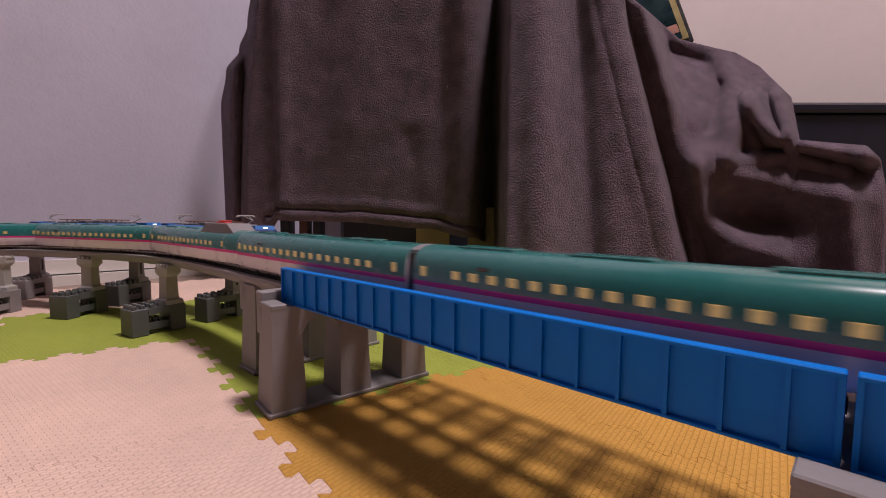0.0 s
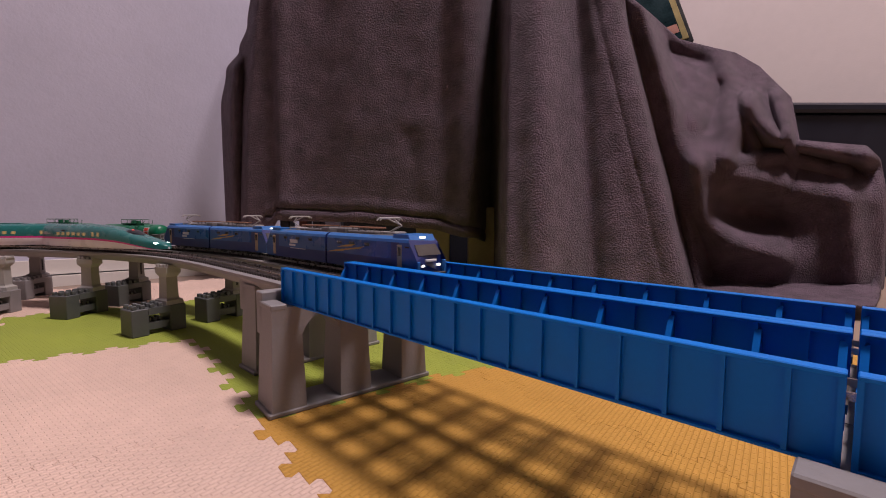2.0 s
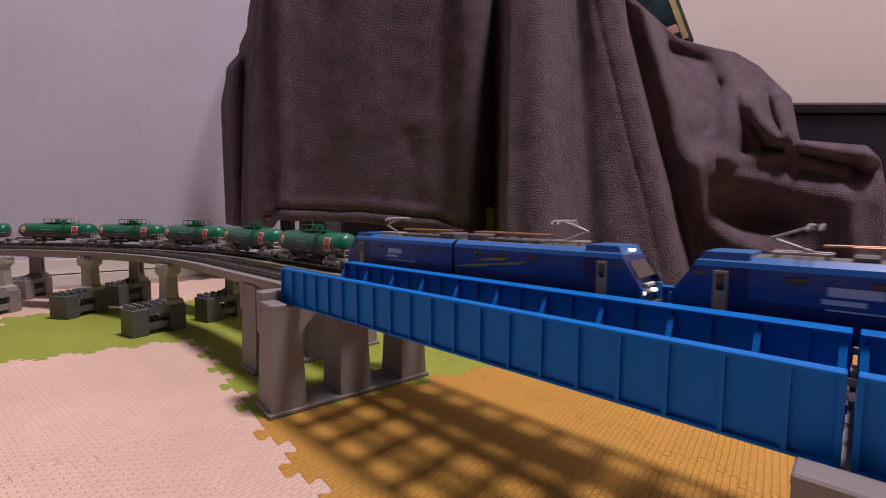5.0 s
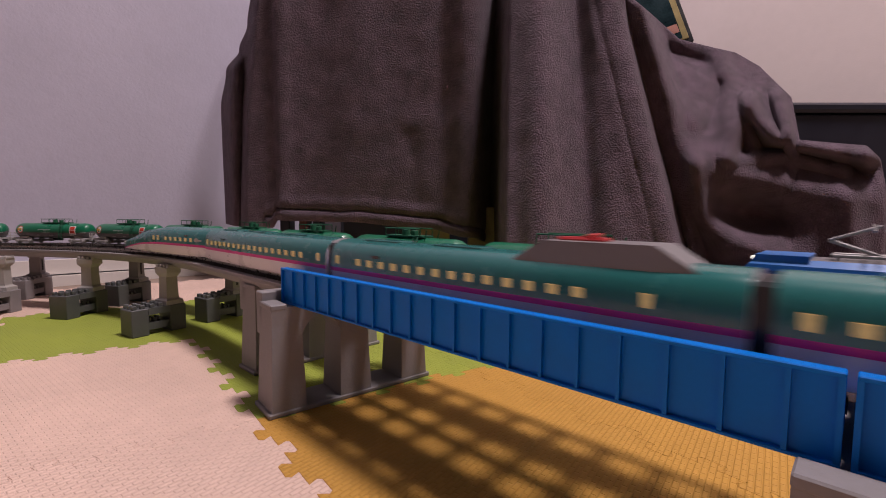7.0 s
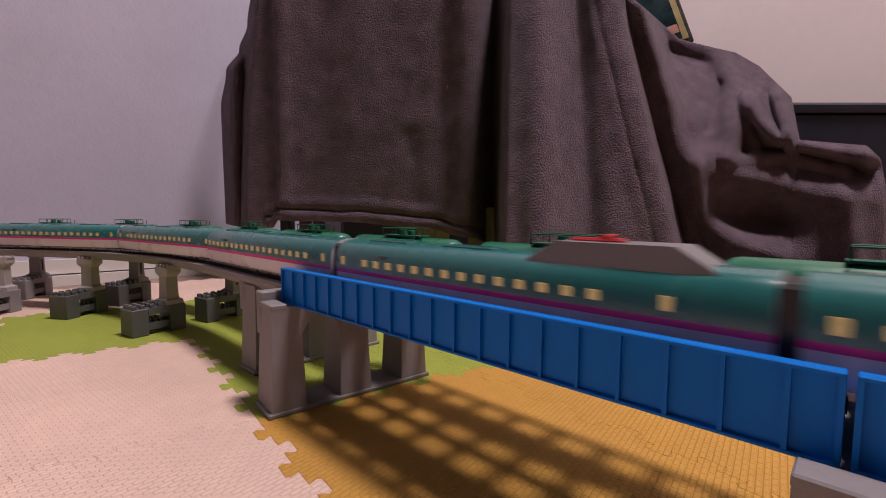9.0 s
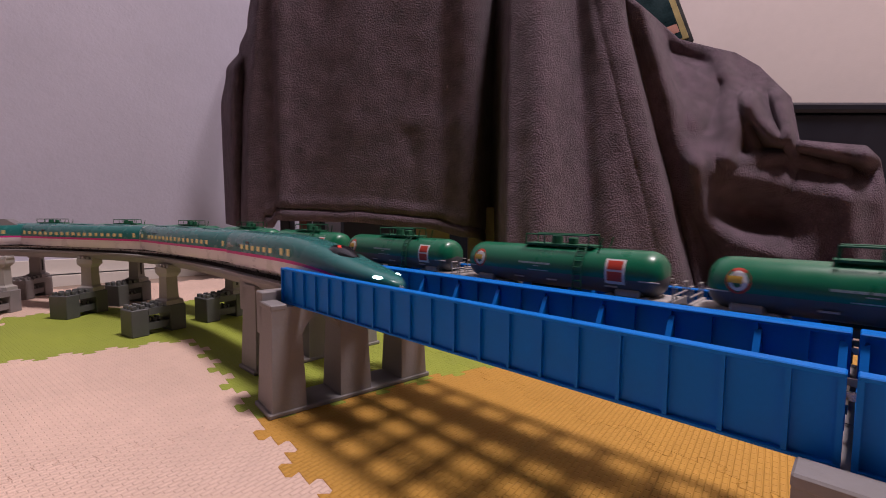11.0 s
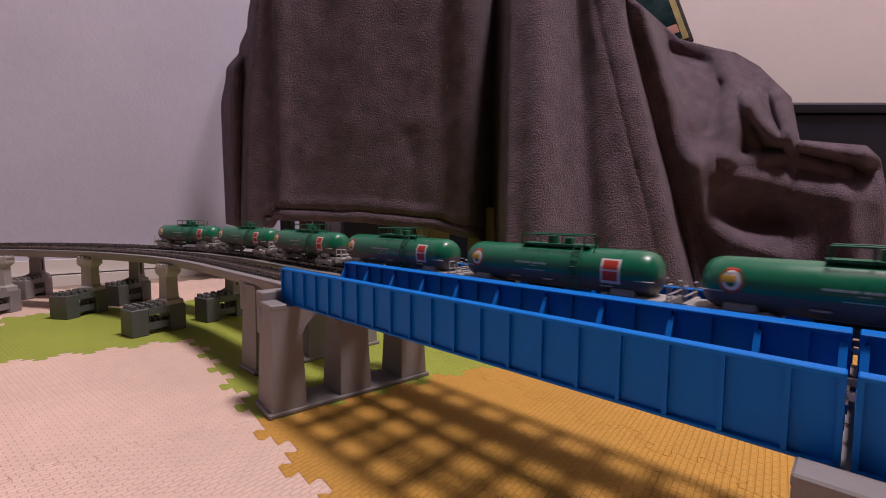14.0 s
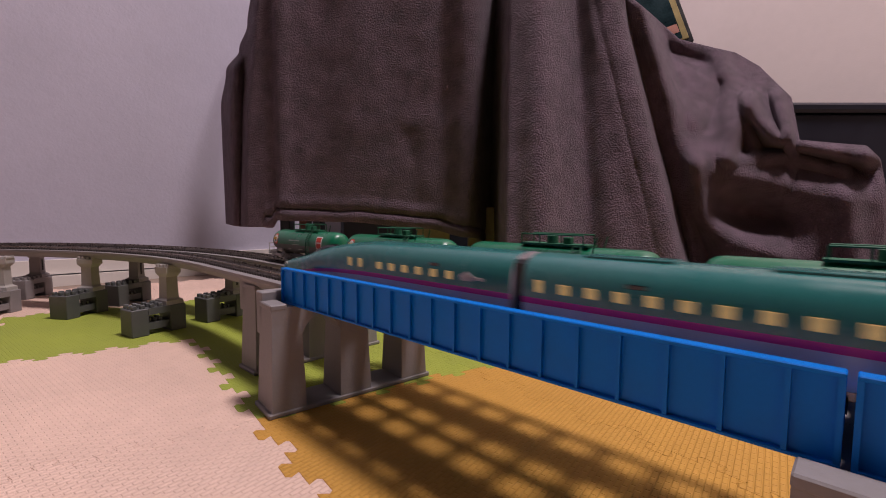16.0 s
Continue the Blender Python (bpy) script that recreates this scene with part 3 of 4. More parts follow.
def coach(index):
    """One car; x grows towards the train's tail. index 0 leads, index 9 ends the train."""
    nose = index in (0, 9)
    flip = index == 0
    c = thing("train_car", pose(0, 0, 0), "teal and white model train car, magenta stripe" + (", long nose" if nose else (", grey roof cover" if index in (2, 6) else ", lit windows")),
              "model train", "cars of the teal high-speed train")
    bm = bmesh.new()
    h = BODY / 2 - 2.0
    if nose:
        rings = [car_ring(-h, 0.97), car_ring(-h + 1), car_ring(-14)]
        prof = [(-6, 1.0, 17.9), (2, 1.0, 17.5), (10, 0.99, 16.9), (18, 0.98, 16.0), (26, 0.96, 14.9), (34, 0.93, 13.6), (41, 0.89, 12.0), (48, 0.83, 10.5), (56, 0.76, 9.2), (63, 0.66, 8.0), (69, 0.54, 6.8), (73, 0.40, 5.6), (75.5, 0.22, 4.4), (76.2, 0.06, 3.4)]
        for x, kw, hh in prof:
            f = max(0, (x - 2) / 74)
            rings.append(car_ring(x, kw, hh, 1.0 + 0.9 * f ** 3, 3.6 * f ** 3))
        if flip:
            for r in rings:
                for p in r:
                    p.x, p.y = -p.x, -p.y
    else:
        rings = [car_ring(-h, 0.97), car_ring(-h + 1), car_ring(h - 1), car_ring(h, 0.97)]
    loft(bm, rings, mi=band)
    part("body", bm, [M_TRAINWHITE, M_MAGENTA, M_TEAL], c, smooth=True)
    sgn = -1 if flip else 1
    a, b = (-62, 47 if index in (2, 6) else 60) if not nose else (-51, -12)
    step = 7.2
    n = int((b - a) / step)
    for k in range(n + 1):
        x = sgn * (a + k * step)
        if not nose and index % 2 == 0 and k in (0, n):
            continue
        for y in (-1, 1):
            pane("window", c, (x, y * 10.1, 10.8), M_WINDOW, 3.0, 2.3, y * -2.5, label="")
    for x in ((-69.5, 55.5 if index in (2, 6) else 68.5) if not nose else (sgn * -3, sgn * 4)):
        for y in (-1, 1):
            pane("door_window", c, (x, y * 10.05, 10.9), M_WINDOW, 2.4, 3.0, y * -2.5)
    for x in ((-52, 52) if not nose else (sgn * -52, sgn * 12)):
        bogie(c, x)
    for y in (-1, 1):
        pane("destination_sign", c, (sgn * -44, y * 9.8, 13.2), M_GLASS, 4.6, 1.0, y * -6)
    bm = boxes((h - 0.6, h + 4.6, -8.2, 8.2, 3.0, 16.4), bevel=0.8)
    if index < 9:
        part("gangway", bm, M_DARK, c)
    else:
        bm.free()
    if nose:
        # cab canopy glass, head lights and tail lamp
        bm = bmesh.new()
        canopy = [(29, 2.4, 14.5, 0.4), (32, 5.0, 14.0, 1.3), (36.5, 5.6, 13.0, 1.8), (41, 5.0, 11.9, 1.5), (46, 2.8, 10.8, 0.6)]
        loft(bm, [[Vector((sgn * x, sgn * w * math.cos(t), z - 0.9 + (e + 0.8) * math.sin(t))) for t in [math.pi * q / 8 for q in range(9)]] for x, w, z, e in canopy])
        part("cab_window", bm, M_GLASS, c, "dark glazed cab canopy", smooth=True)
        for y in (-1, 1):
            bm = bmesh.new()
            bmesh.ops.create_uvsphere(bm, u_segments=12, v_segments=8, radius=1, matrix=Matrix.Diagonal((2.0, 0.6, 0.7, 1)))
            ob = part("head_light", bm, M_LAMP if index == 9 else M_LABELWHITE, c, "bright white head light" if index == 9 else "unlit pale head light", smooth=True)
            ob.matrix_basis = pose(sgn * 68.0 * MM, y * 5.1 * MM, 5.7 * MM, 0, sgn * 10, sgn * y * -22)
        if index == 9:
            bm = bmesh.new()
            bmesh.ops.create_uvsphere(bm, u_segments=8, v_segments=6, radius=0.5)
            part("tail_lamp", bm, M_TAIL, c, "red tail lamp in the cab").location = (36.5 * MM, -2.2 * MM, 14.6 * MM)
        # white swoosh emblem as a plain shape
        for y in (-1, 1):
            bm = bmesh.new()
            box(bm, -6, 1, -0.1, 0.1, -0.4, 0.5, bevel=0.1)
            loft(bm, [[Vector((-7.5, yy, -1.5)), Vector((-1.5, yy, -0.1)), Vector((-5.5, yy, 1.8)), Vector((-8.5, yy, 0.5))] for yy in (-0.1, 0.1)])
            part("emblem", bm, M_STEEL, c, "pale swoosh emblem").matrix_basis = pose(sgn * -64 * MM, y * 10.05 * MM, 10.6 * MM, y * -3, 0, 0)
    if index in (2, 6):
        bm = bmesh.new()
        loft(bm, [[Vector((x, sy * w, z)) for sy, z in ((-1, zz), (-0.92, zt), (0.92, zt), (1, zz))] for x, w, zz, zt in ((14, 7.6, 14.6, 15.0), (26, 7.6, 14.6, 21.4), (56, 7.6, 14.6, 21.4), (68, 7.6, 14.6, 15.0))])
        part("pantograph_cover", bm, M_COVER, c, "grey sloped pantograph cover")
        bm = bmesh.new()
        rod(bm, (38, -4, 22.6), (38, 4, 22.6), 0.5)
        rod(bm, (38, 0, 22.6), (30, 0, 20.6), 0.6)
        box(bm, 28, 42, -2.2, 2.2, 20.8, 22.2, bevel=0.5)
        part("pantograph", bm, M_RED, c, "red pantograph parts")
    if not nose:
        for x in (-49, -9, 36):
            pane("roof_hatch", c, (x, 0, 17.9), M_TEAL, 22, 0.8, d=6.8)
    return c


coaches = [coach(i) for i in range(10)]
for c in coaches:
    c.scale = (CAR / BODY, 1, 1.13)


# ---- blue twin-unit electric locomotives ----
def pantograph(parent, x, sgn, up):
    bm = bmesh.new()
    z0 = 17.8
    zt = z0 + (6.0 if up else 2.4)
    for y in (-3.4, 3.4):
        rod(bm, (x - 6, y, z0), (x + 6, y, z0), 0.35)
        rod(bm, (x - 5, y, z0), (x - 5, y, z0 - 1.4), 0.4)
        rod(bm, (x + 5, y, z0), (x + 5, y, z0 - 1.4), 0.4)
    for xx in (-6, 6):
        rod(bm, (x + xx, -3.6, z0), (x + xx, 3.6, z0), 0.35)
    kx = x + sgn * 7
    kz = z0 + (3.0 if up else 1.2)
    rod(bm, (x - sgn * 3, 0, z0), (kx, 0, kz), 0.4)
    for y in (-2.2, 2.2):
        rod(bm, (kx, 0, kz), (x - sgn * 2.5, y, zt), 0.3)
    for dx in (-1.2, 1.2):
        rod(bm, (x - sgn * 2.5 + dx, -6, zt), (x - sgn * 2.5 + dx, 6, zt), 0.35)
        for y in (-1, 1):
            rod(bm, (x - sgn * 2.5 + dx, 6 * y, zt), (x - sgn * 2.5 + dx, 7.4 * y, zt - 1), 0.3)
    part("pantograph", bm, M_STEEL, parent, "raised single-arm pantograph" if up else "lowered pantograph")


LOCO = 158.0


def loco_section(front):
    """Half of the twin unit; x grows towards its cab."""
    u = bmesh.new()
    h = 79.0
    w = 9.4
    # section rows: sill, belt, upper, eave, roof edge
    rows = [(w, 2.2), (w, 7.8), (w - 0.1, 14.4), (w - 0.5, 15.6), (w - 2.6, 16.8)]
    def ring(x, dz):
        return [Vector((x - d, -y, z)) for (y, z), d in zip(rows, dz)] + [Vector((x - d, y, z)) for (y, z), d in zip(rows[::-1], dz[::-1])]
    z5 = [0] * 5
    vr = loft(u, [ring(0.8, z5), ring(60, z5), ring(66, z5), ring(h, [1.2, 0, 5.4, 6.4, 8.0])],
              mi=lambda i, j: (0 if j in (0, 8) else (1 if j in (1, 7) else (2 if j in (2, 6, 3, 5) else 3))) if i == 0 else (0 if j in (0, 8, 1, 7) and i == 1 else 1 if j in (0, 8, 1, 7) else (2 if j in (2, 6, 3, 5) else 3)))
    return u


def locomotive():
    g = thing("locomotive", pose(0, 0, 0), "blue twin-unit electric model locomotive with grey roof gear", "model locomotive", "pair of blue locomotives")
    for sgn in (1, -1):
        turn = Matrix.Identity(4) if sgn > 0 else pose(0, 0, 0, 0, 0, 180)
        bm = loco_section(sgn)
        bmesh.ops.transform(bm, matrix=turn, verts=bm.verts)
        body = part("body", bm, [M_LOCODARK, M_LOCO, M_LOCOLIGHT, M_ROOF], g)
        # cab face: windscreen, visor, lamps
        bm = bmesh.new()
        loft(bm, [[Vector((74.5, y * 0.92, 13.7)), Vector((77.9, y, 9.7)), Vector((77.0, y, 9.5)), Vector((73.4, y * 0.92, 13.5))] for y in (-7.4, 7.4)])
        bmesh.ops.transform(bm, matrix=turn, verts=bm.verts)
        part("windscreen", bm, M_SCREEN, body, "grey-brown raked windscreen")
        bm = bmesh.new()
        loft(bm, [[Vector((60, y, 16.0)), Vector((73.0, y, 15.0)), Vector((71.2, y, 17.6)), Vector((60, y, 17.6))] for y in (-8.0, 8.0)])
        bmesh.ops.transform(bm, matrix=turn, verts=bm.verts)
        part("cab_roof", bm, M_LOCOLIGHT, body)
        bm = boxes((71.6, 73.3, -1.7, 1.7, 15.9, 16.8), bevel=0.3)
        bmesh.ops.transform(bm, matrix=turn, verts=bm.verts)
        part("top_lamp", bm, M_LAMPW, body, "lit upper head lamp")
        for y in (-5.2, 5.2):
            bm = boxes((77.4, 79.2, y - 0.9, y + 0.9, 5.2, 6.2), bevel=0.3)
            bmesh.ops.transform(bm, matrix=turn, verts=bm.verts)
            part("head_lamp", bm, M_LAMPW, body, "lit lower head lamp")
        for y in (-8.5, 8.5):
            bm = boxes((77.9, 79.7, y - 0.9, y + 0.9, 2.6, 7.6), bevel=0.3)
            bmesh.ops.transform(bm, matrix=turn, verts=bm.verts)
            part("corner_strip", bm, M_LOCOLIGHT, body, "light blue corner strip")
        bm = boxes((77.8, 79.2, -3.4, 3.4, 7.1, 8.1), bevel=0.2)
        bmesh.ops.transform(bm, matrix=turn, verts=bm.verts)
        part("front_number_bar", bm, M_LABELWHITE, body, "pale number bar")
        bm = boxes((78.2, 80.2, -8.6, 8.6, 1.2, 3.0), (79, 82.2, -1.2, 1.2, 1.6, 3.2), bevel=0.3)
        bmesh.ops.transform(bm, matrix=turn, verts=bm.verts)
        part("pilot", bm, M_UNDER, body)
        for y in (-1, 1):
            pane("cab_door", body, (sgn * 66.5, y * 9.42, 8.4), M_BEIGEDOOR, 3.6, 10.4)
            pane("door_glass", body, (sgn * 66.5, y * 9.56, 11.0), M_GLASS, 2.0, 3.6)
            pane("side_window", body, (sgn * 71.8, y * 9.15, 11.6), M_GLASS, 3.6, 3.2, y * -2)
            for xx in (14, 26, 40) if sgn > 0 else (18, 34, 50):
                pane("grille", body, (sgn * xx, y * 9.36, 12.7), M_GLASS, 4.6, 1.3)
            if sgn > 0:
                bm = bmesh.new()
                for q, (x0, x1, z0, z1) in enumerate(((2, 22, 8.4, 9.6), (16, 38, 9.6, 11.2), (12, 30, 11.0, 11.9))):
                    loft(bm, [[Vector((x0, yy, z0 - 0.5)), Vector((x1 - 4, yy, z1 - 0.7)), Vector((x1, yy, z1 + 0.5)), Vector((x0 + 8, yy, z0 + 0.7))] for yy in (y * 9.38, y * 9.52)])
                part("flank_emblem", bm, M_YELLOW, body, "yellow wing-like emblem")
            else:
                bm = boxes((-44, -34, y * 9.45 - 0.1, y * 9.45 + 0.1, 10.2, 12.0), (-45, -37, y * 9.45 - 0.1, y * 9.45 + 0.1, 8.6, 9.6), (-44, -24, y * 9.45 - 0.1, y * 9.45 + 0.1, 7.4, 7.7))
                part("flank_mark", bm, M_LABELWHITE, body, "white block-shaped mark")
        # roof equipment
        bm = bmesh.new()
        box(bm, 4, 13, -5, 5, 16.6, 19.0, bevel=0.5)
        for x0, x1 in ((15, 33), (35, 40)):
            box(bm, x0, x1, -4.5, 4.5, 16.6, 18.0, bevel=0.4)
        for y in (-3, 3):
            for xx in (18, 24, 30):
                rod(bm, (xx, y, 18), (xx, y, 19.4), 0.6)
        bmesh.ops.transform(bm, matrix=turn, verts=bm.verts)
        part("roof_gear", bm, M_ROOF, body)
        bm = bmesh.new()
        rod(bm, (6, -3, 19.6), (46, -3, 19.4), 0.3)
        rod(bm, (6, 3, 19.6), (40, 3, 19.4), 0.3)
        bmesh.ops.transform(bm, matrix=turn, verts=bm.verts)
        part("roof_cable", bm, M_COPPER, body, "copper-coloured roof cable")
        pantograph(body, sgn * 50, sgn, True)
        for xx in (22, 56):
            ob = bogie(g, sgn * xx)
        bm = boxes((28, 48, -7, 7, 1.4, 4.2), bevel=0.4)
        bmesh.ops.transform(bm, matrix=turn, verts=bm.verts)
        part("under_box", bm, M_UNDER, body)
    part("gangway", boxes((-1.2, 1.2, -6.5, 6.5, 3, 15.4)), M_DARK, g)
    return g


M_BEIGEDOOR = material("beige_door", (0.50, 0.36, 0.20), rough=0.45, var=0.05)
loco_a = locomotive()
loco_a.scale = (LOCO / 165.0, 1, 1.2)
loco_b = copy_thing(loco_a, pose(0, 0, 0))


# ---- tank wagons ----
WAGON = 87.0


def tank_wagon():
    g = thing("tank_wagon", pose(0, 0, 0), "green model tank wagon with grey underside, walkway and red placard", "model tank wagon", "green tank wagons")
    cz, ry, rz = 10.9, 7.7, 6.5
    bm = bmesh.new()
    seg = 28
    xs = [(-39.6, 0.0), (-39.4, 0.35), (-38.8, 0.62), (-37.5, 0.84), (-35.9, 0.95), (-33.6, 1.0), (-14, 1.0), (14, 1.0), (33.6, 1.0), (35.9, 0.95), (37.5, 0.84), (38.8, 0.62), (39.4, 0.35), (39.6, 0.0)]
    rings = []
    for x, k in xs:
        k = max(k, 0.02)
        rings.append([Vector((x, ry * k * math.cos(2 * math.pi * q / seg), cz + rz * k * math.sin(2 * math.pi * q / seg))) for q in range(seg)])
    loft(bm, rings, mi=lambda i, j: 1 if math.sin(2 * math.pi * (j + 0.5) / seg) < -0.30 else 0)
    part("tank", bm, [M_TANK, M_TANKGREY], g, smooth=True)
    # frame ends, buffers beams, couplers
    for sgn in (-1, 1):
        part("frame_end", boxes((min(sgn * 32, sgn * 43), max(sgn * 32, sgn * 43), -6.4, 6.4, 3.4, 4.8), (min(sgn * 42, sgn * 43.2), max(sgn * 42, sgn * 43.2), -7.4, 7.4, 2.6, 5.2), bevel=0.2), M_STEEL, g)
        part("coupler", boxes((min(sgn * 43, sgn * 46), max(sgn * 43, sgn * 46), -1.1, 1.1, 2.4, 3.8), bevel=0.2), M_DARK, g)
        bm = bmesh.new()
        for y in (-6.8, -3.5, 3.5, 6.8):
            rod(bm, (sgn * 43, y, 3), (sgn * 43, y, 9.2 if abs(y) > 5 else 8.2), 0.28, 5)
        rod(bm, (sgn * 43, -6.8, 9.2), (sgn * 43, -3.5, 9.2), 0.28, 5)
        rod(bm, (sgn * 43, 3.5, 9.2), (sgn * 43, 6.8, 9.2), 0.28, 5)
        rod(bm, (sgn * 43, -6.8, 6.6), (sgn * 43, 6.8, 6.6), 0.28, 5)
        part("end_railing", bm, M_STEEL, g, "light grey end handrail")
        part("saddle", boxes((min(sgn * 25, sgn * 33), max(sgn * 25, sgn * 33), -6.4, 6.4, 4.4, 6.6), bevel=0.5), M_STEEL, g)
        b = bogie(g, sgn * 29, mat=M_STEEL)
        for y in (-1, 1):
            bm = bmesh.new()
            rod(bm, (sgn * 33, y * 7.55, 9.4), (sgn * 39, y * 6.9, 9.4), 0.2, 5)
            part("side_handrail", bm, M_STEEL, g)
    for y in (-1, 1):
        part("brake_gear", boxes((-14, 2, y * 5.0 - 0.7, y * 5.0 + 0.7, 2.2, 4.2), bevel=0.3), M_UNDER, g)
        for x in (-12, 2, 24):
            part("lifting_lug", boxes((x - 2, x + 2, y * 7.0 - 0.25, y * 7.0 + 0.25, 7.0, 7.4)), M_STEEL, g)
    # roof walkway with railing, dome hatch and ladders
    part("walkway", boxes((-12, 16, -3.6, 3.6, 17.5, 18.1), (-8, 10, -2, 2, 16.8, 17.6)), M_TANKMATT, g)
    bm = bmesh.new()
    bmesh.ops.create_cone(bm, cap_ends=True, segments=14, radius1=2.2, radius2=2.0, depth=3.0, matrix=Matrix.Translation((0, 0, 19)))
    box(bm, 5, 8, -1.4, 1.4, 18, 20.2, bevel=0.3)
    part("hatch", bm, M_TANKMATT, g)
    bm = bmesh.new()
    for y in (-4.2, 4.2):
        rod(bm, (-11, y, 21.0), (14.5, y, 21.0), 0.28, 5)
        for x in (-11, -3, 6, 14.5):
            rod(bm, (x, y, 17.4), (x, y, 21.0), 0.25, 5)
        rod(bm, (17.5, y, 15), (19.5, y, 20.6), 0.28, 5)
    part("railing", bm, M_TANKMATT, g)
    for y in (-1, 1):
        bm = bmesh.new()
        pts = [(y * 4.2, 17.8), (y * 6.6, 15.6), (y * 8.2, 12.4), (y * 8.4, 8.6), (y * 8.0, 3.6)]
        for dx in (-1.5, 1.5):
            for p, q in zip(pts, pts[1:]):
                rod(bm, (12.5 + dx, *p), (12.5 + dx, *q), 0.25, 5)
        for p, q in zip(pts, pts[1:]):
            for f in (0.15, 0.6):
                rod(bm, (11, p[0] + (q[0] - p[0]) * f, p[1] + (q[1] - p[1]) * f), (14, p[0] + (q[0] - p[0]) * f, p[1] + (q[1] - p[1]) * f), 0.22, 5)
        part("ladder", bm, M_TANKMATT, g)
        # placards lie on the curved side
        def curved(x0, x1, a0, a1, lift, mat, name, label=""):
            b = bmesh.new()
            rows = [[Vector((x, y * (ry + l) * math.cos(radians(a)), cz + (rz + l) * math.sin(radians(a)))) for a in [a0 + (a1 - a0) * q / 6 for q in range(7)]] for x, l in ((x0, lift), (x1, lift))]
            back = [[Vector((x, y * (ry - 0.2) * math.cos(radians(a)), cz + (rz - 0.2) * math.sin(radians(a)))) for a in [a1 + (a0 - a1) * q / 6 for q in range(7)]] for x in (x0, x1)]
            loft(b, [rows[0] + back[0], rows[1] + back[1]])
            return part(name, b, mat, g, label)
        curved(22.0, 28.6, -26, 38, 0.10, M_LABELWHITE, "placard", "white-edged placard")
        curved(22.8, 27.8, 10, 33, 0.18, M_LABELRED, "placard_field", "red upper placard field")
        curved(22.8, 27.8, -18, 5, 0.18, M_LABELRED, "placard_field", "red lower placard field")
        curved(-12, -5, 7, 12, 0.12, M_LETTER, "lettering_bar", "pale bar of small lettering")
        curved(-4.5, 1.5, 7, 12, 0.12, M_LETTER, "lettering_bar")
        curved(-5.5, -3, 1, 3, 0.12, M_LETTER, "lettering_bar")
        curved(-8, 1, -11, -9, 0.12, M_LETTER, "lettering_bar")
        for rr, mt, nm, l in ((3.0, M_LABELRED, "emblem_ring", 0.10), (2.3, M_LABELWHITE, "emblem_disc", 0.18)):
            b = bmesh.new()
            ring = [Vector((-31 + rr * math.cos(2 * math.pi * q / 20), 0, rr * math.sin(2 * math.pi * q / 20))) for q in range(20)]
            def onto(p, lift):
                a = math.asin(max(-1, min(1, (p.z + 1.2) / rz)))
                return Vector((p.x, y * (ry + lift) * math.cos(a), cz + (rz + lift) * math.sin(a)))
            loft(b, [[onto(p, -0.3) for p in ring], [onto(p, l) for p in ring]])
            part(nm, b, mt, g)
        curved(-33.5, -30, 6, 20, 0.24, M_YELLOW, "emblem_flame", "yellow emblem shape")
    return g


wagons = [tank_wagon()]
wagons[0].scale = (WAGON / 90.5, 1, 1.13)
for i in range(11):
    wagons.append(copy_thing(wagons[0], pose(0, 0, 0)))

# ---- motion along the loops ----
L1, L2 = loop_length(R1), loop_length(R2)
TRAIN = 10 * CAR
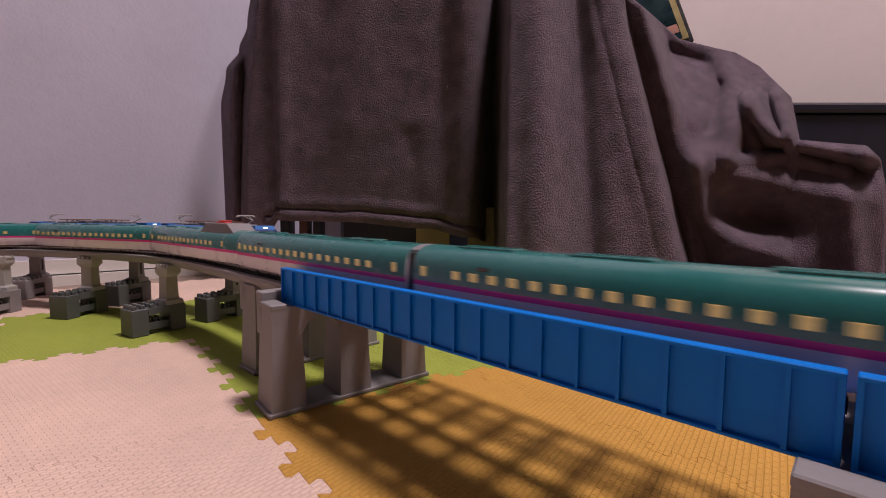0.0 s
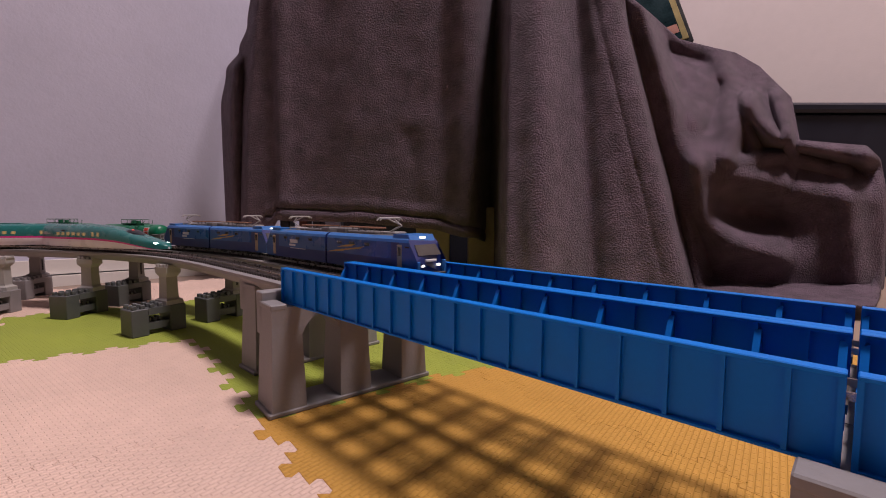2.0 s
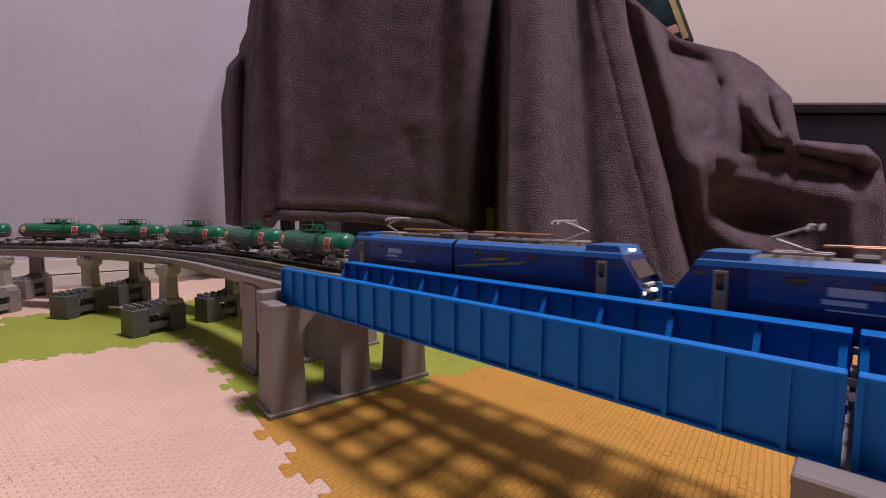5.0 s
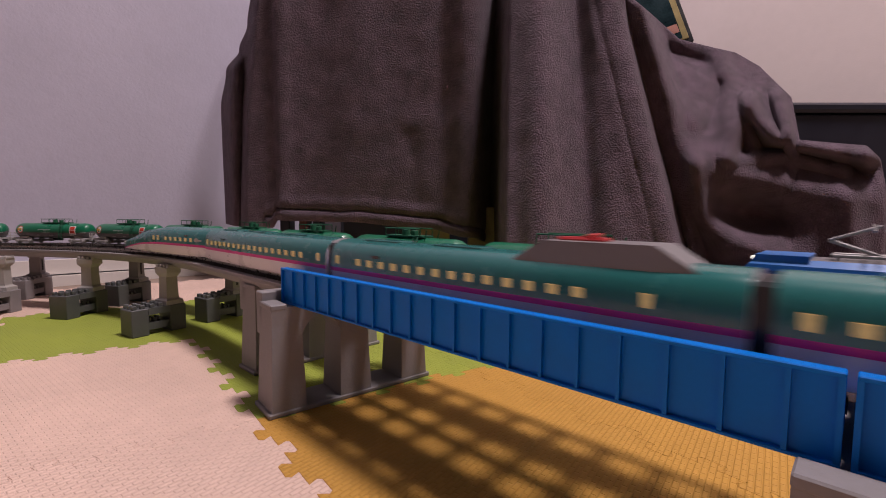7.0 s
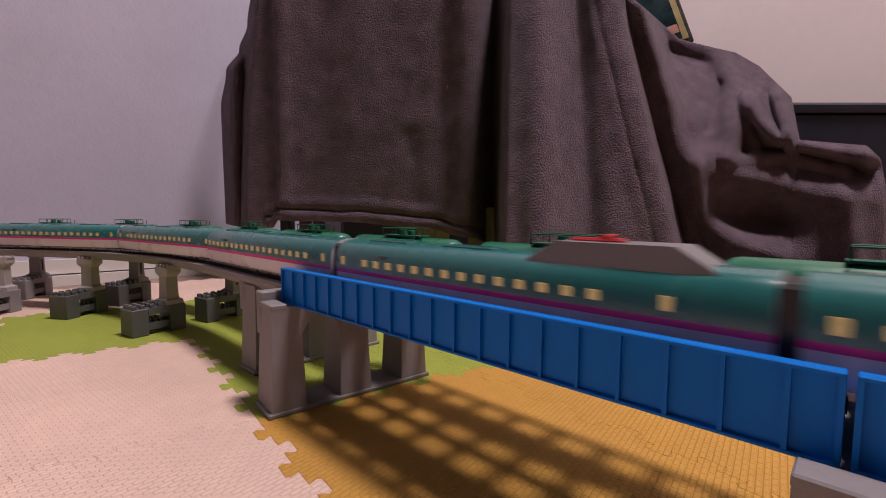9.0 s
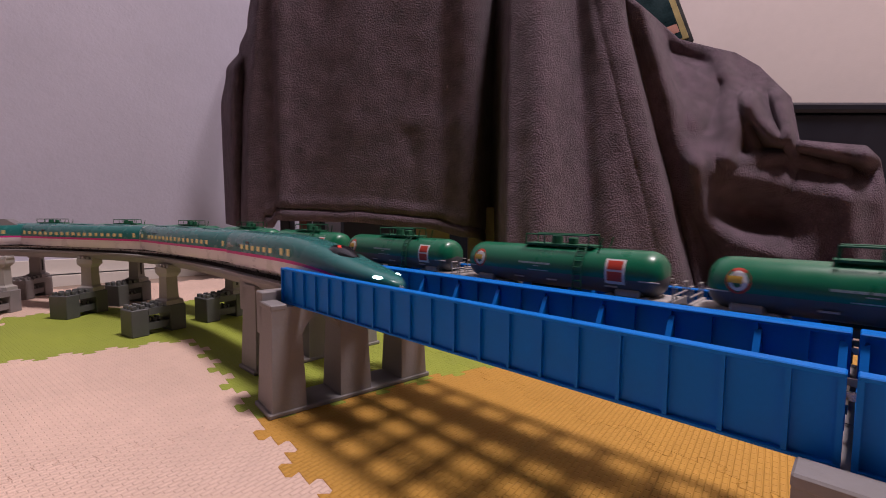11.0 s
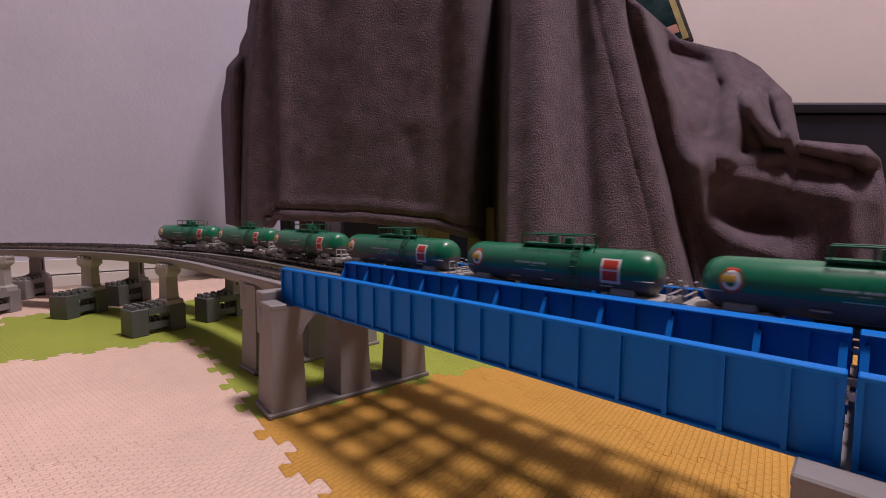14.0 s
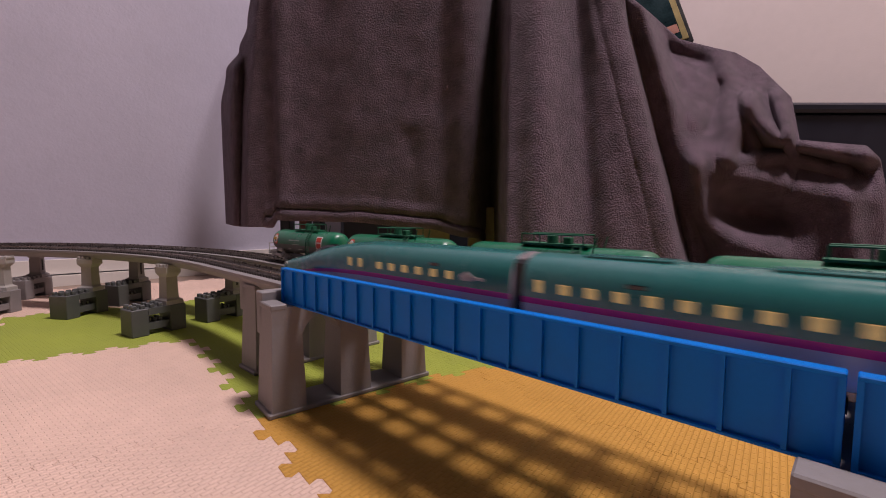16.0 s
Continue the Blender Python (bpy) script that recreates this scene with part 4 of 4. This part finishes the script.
# place of the teal train's tail on the inner loop, unrolled (mm); it runs towards smaller s
TAIL = [(0.0, 370), (0.5, 228), (1.0, 81), (1.5, -62), (1.9, -180), (6.5, 178 - 2 * CAR + TRAIN - L1), (7.0, 173 - 3 * CAR + TRAIN - L1),
        (7.5, 180 - 4 * CAR + TRAIN - L1), (8.0, 177 - 5 * CAR + TRAIN - L1), (8.5, 181 - 6 * CAR + TRAIN - L1), (9.0, 177 - 7 * CAR + TRAIN - L1),
        (11.4, -52 - L1), (12.5, -380 - L1), (15.5, 120 + TRAIN - 2 * L1), (16.0, -28 + TRAIN - 2 * L1)]
# place of the leading locomotive's front on the outer loop; it runs towards greater s
FRONT = [(0.0, -127), (1.2, -24), (2.0, 44), (3.0, 131), (3.5, 173), (12.5, 946), (14.5, 1120), (16.0, 1250)]


def smooth_at(tab, t):
    """Cubic through the table, with finite-difference slopes."""
    n = len(tab)
    sl = []
    for i in range(n):
        a, b = tab[max(0, i - 1)], tab[min(n - 1, i + 1)]
        sl.append((b[1] - a[1]) / (b[0] - a[0]))
    for i in range(n - 1):
        (t0, y0), (t1, y1) = tab[i], tab[i + 1]
        if t <= t1 or i == n - 2:
            h = t1 - t0
            f = (t - t0) / h
            return ((2 * f ** 3 - 3 * f ** 2 + 1) * y0 + (f ** 3 - 2 * f ** 2 + f) * h * sl[i] + (-2 * f ** 3 + 3 * f ** 2) * y1 + (f ** 3 - f ** 2) * h * sl[i + 1])


def ride(s, R, wheelbase):
    """Pose of a vehicle whose middle is at s, on two bogies."""
    a, _ = track(s - wheelbase / 2, R)
    b, _ = track(s + wheelbase / 2, R)
    m = (a + b) / 2 * MM
    d = b - a
    return pose(m.x, m.y, RAIL * MM, 0, 0, math.degrees(math.atan2(d.y, d.x)))


def motions():
    times = [k * 0.1 for k in range(161)]
    for i, c in enumerate(coaches):
        walk(c, [(t, ride(smooth_at(TAIL, t) - TRAIN + CAR * (i + 0.5), R1, 100)) for t in times])
    for i, g in enumerate((loco_a, loco_b)):
        walk(g, [(t, ride(smooth_at(FRONT, t) - LOCO * (i + 0.5) - i * 2, R2, 105)) for t in times])
    for i, g in enumerate(wagons):
        walk(g, [(t, ride(smooth_at(FRONT, t) - 2 * LOCO - 4 - WAGON * (i + 0.5), R2, 56)) for t in times])


motions()
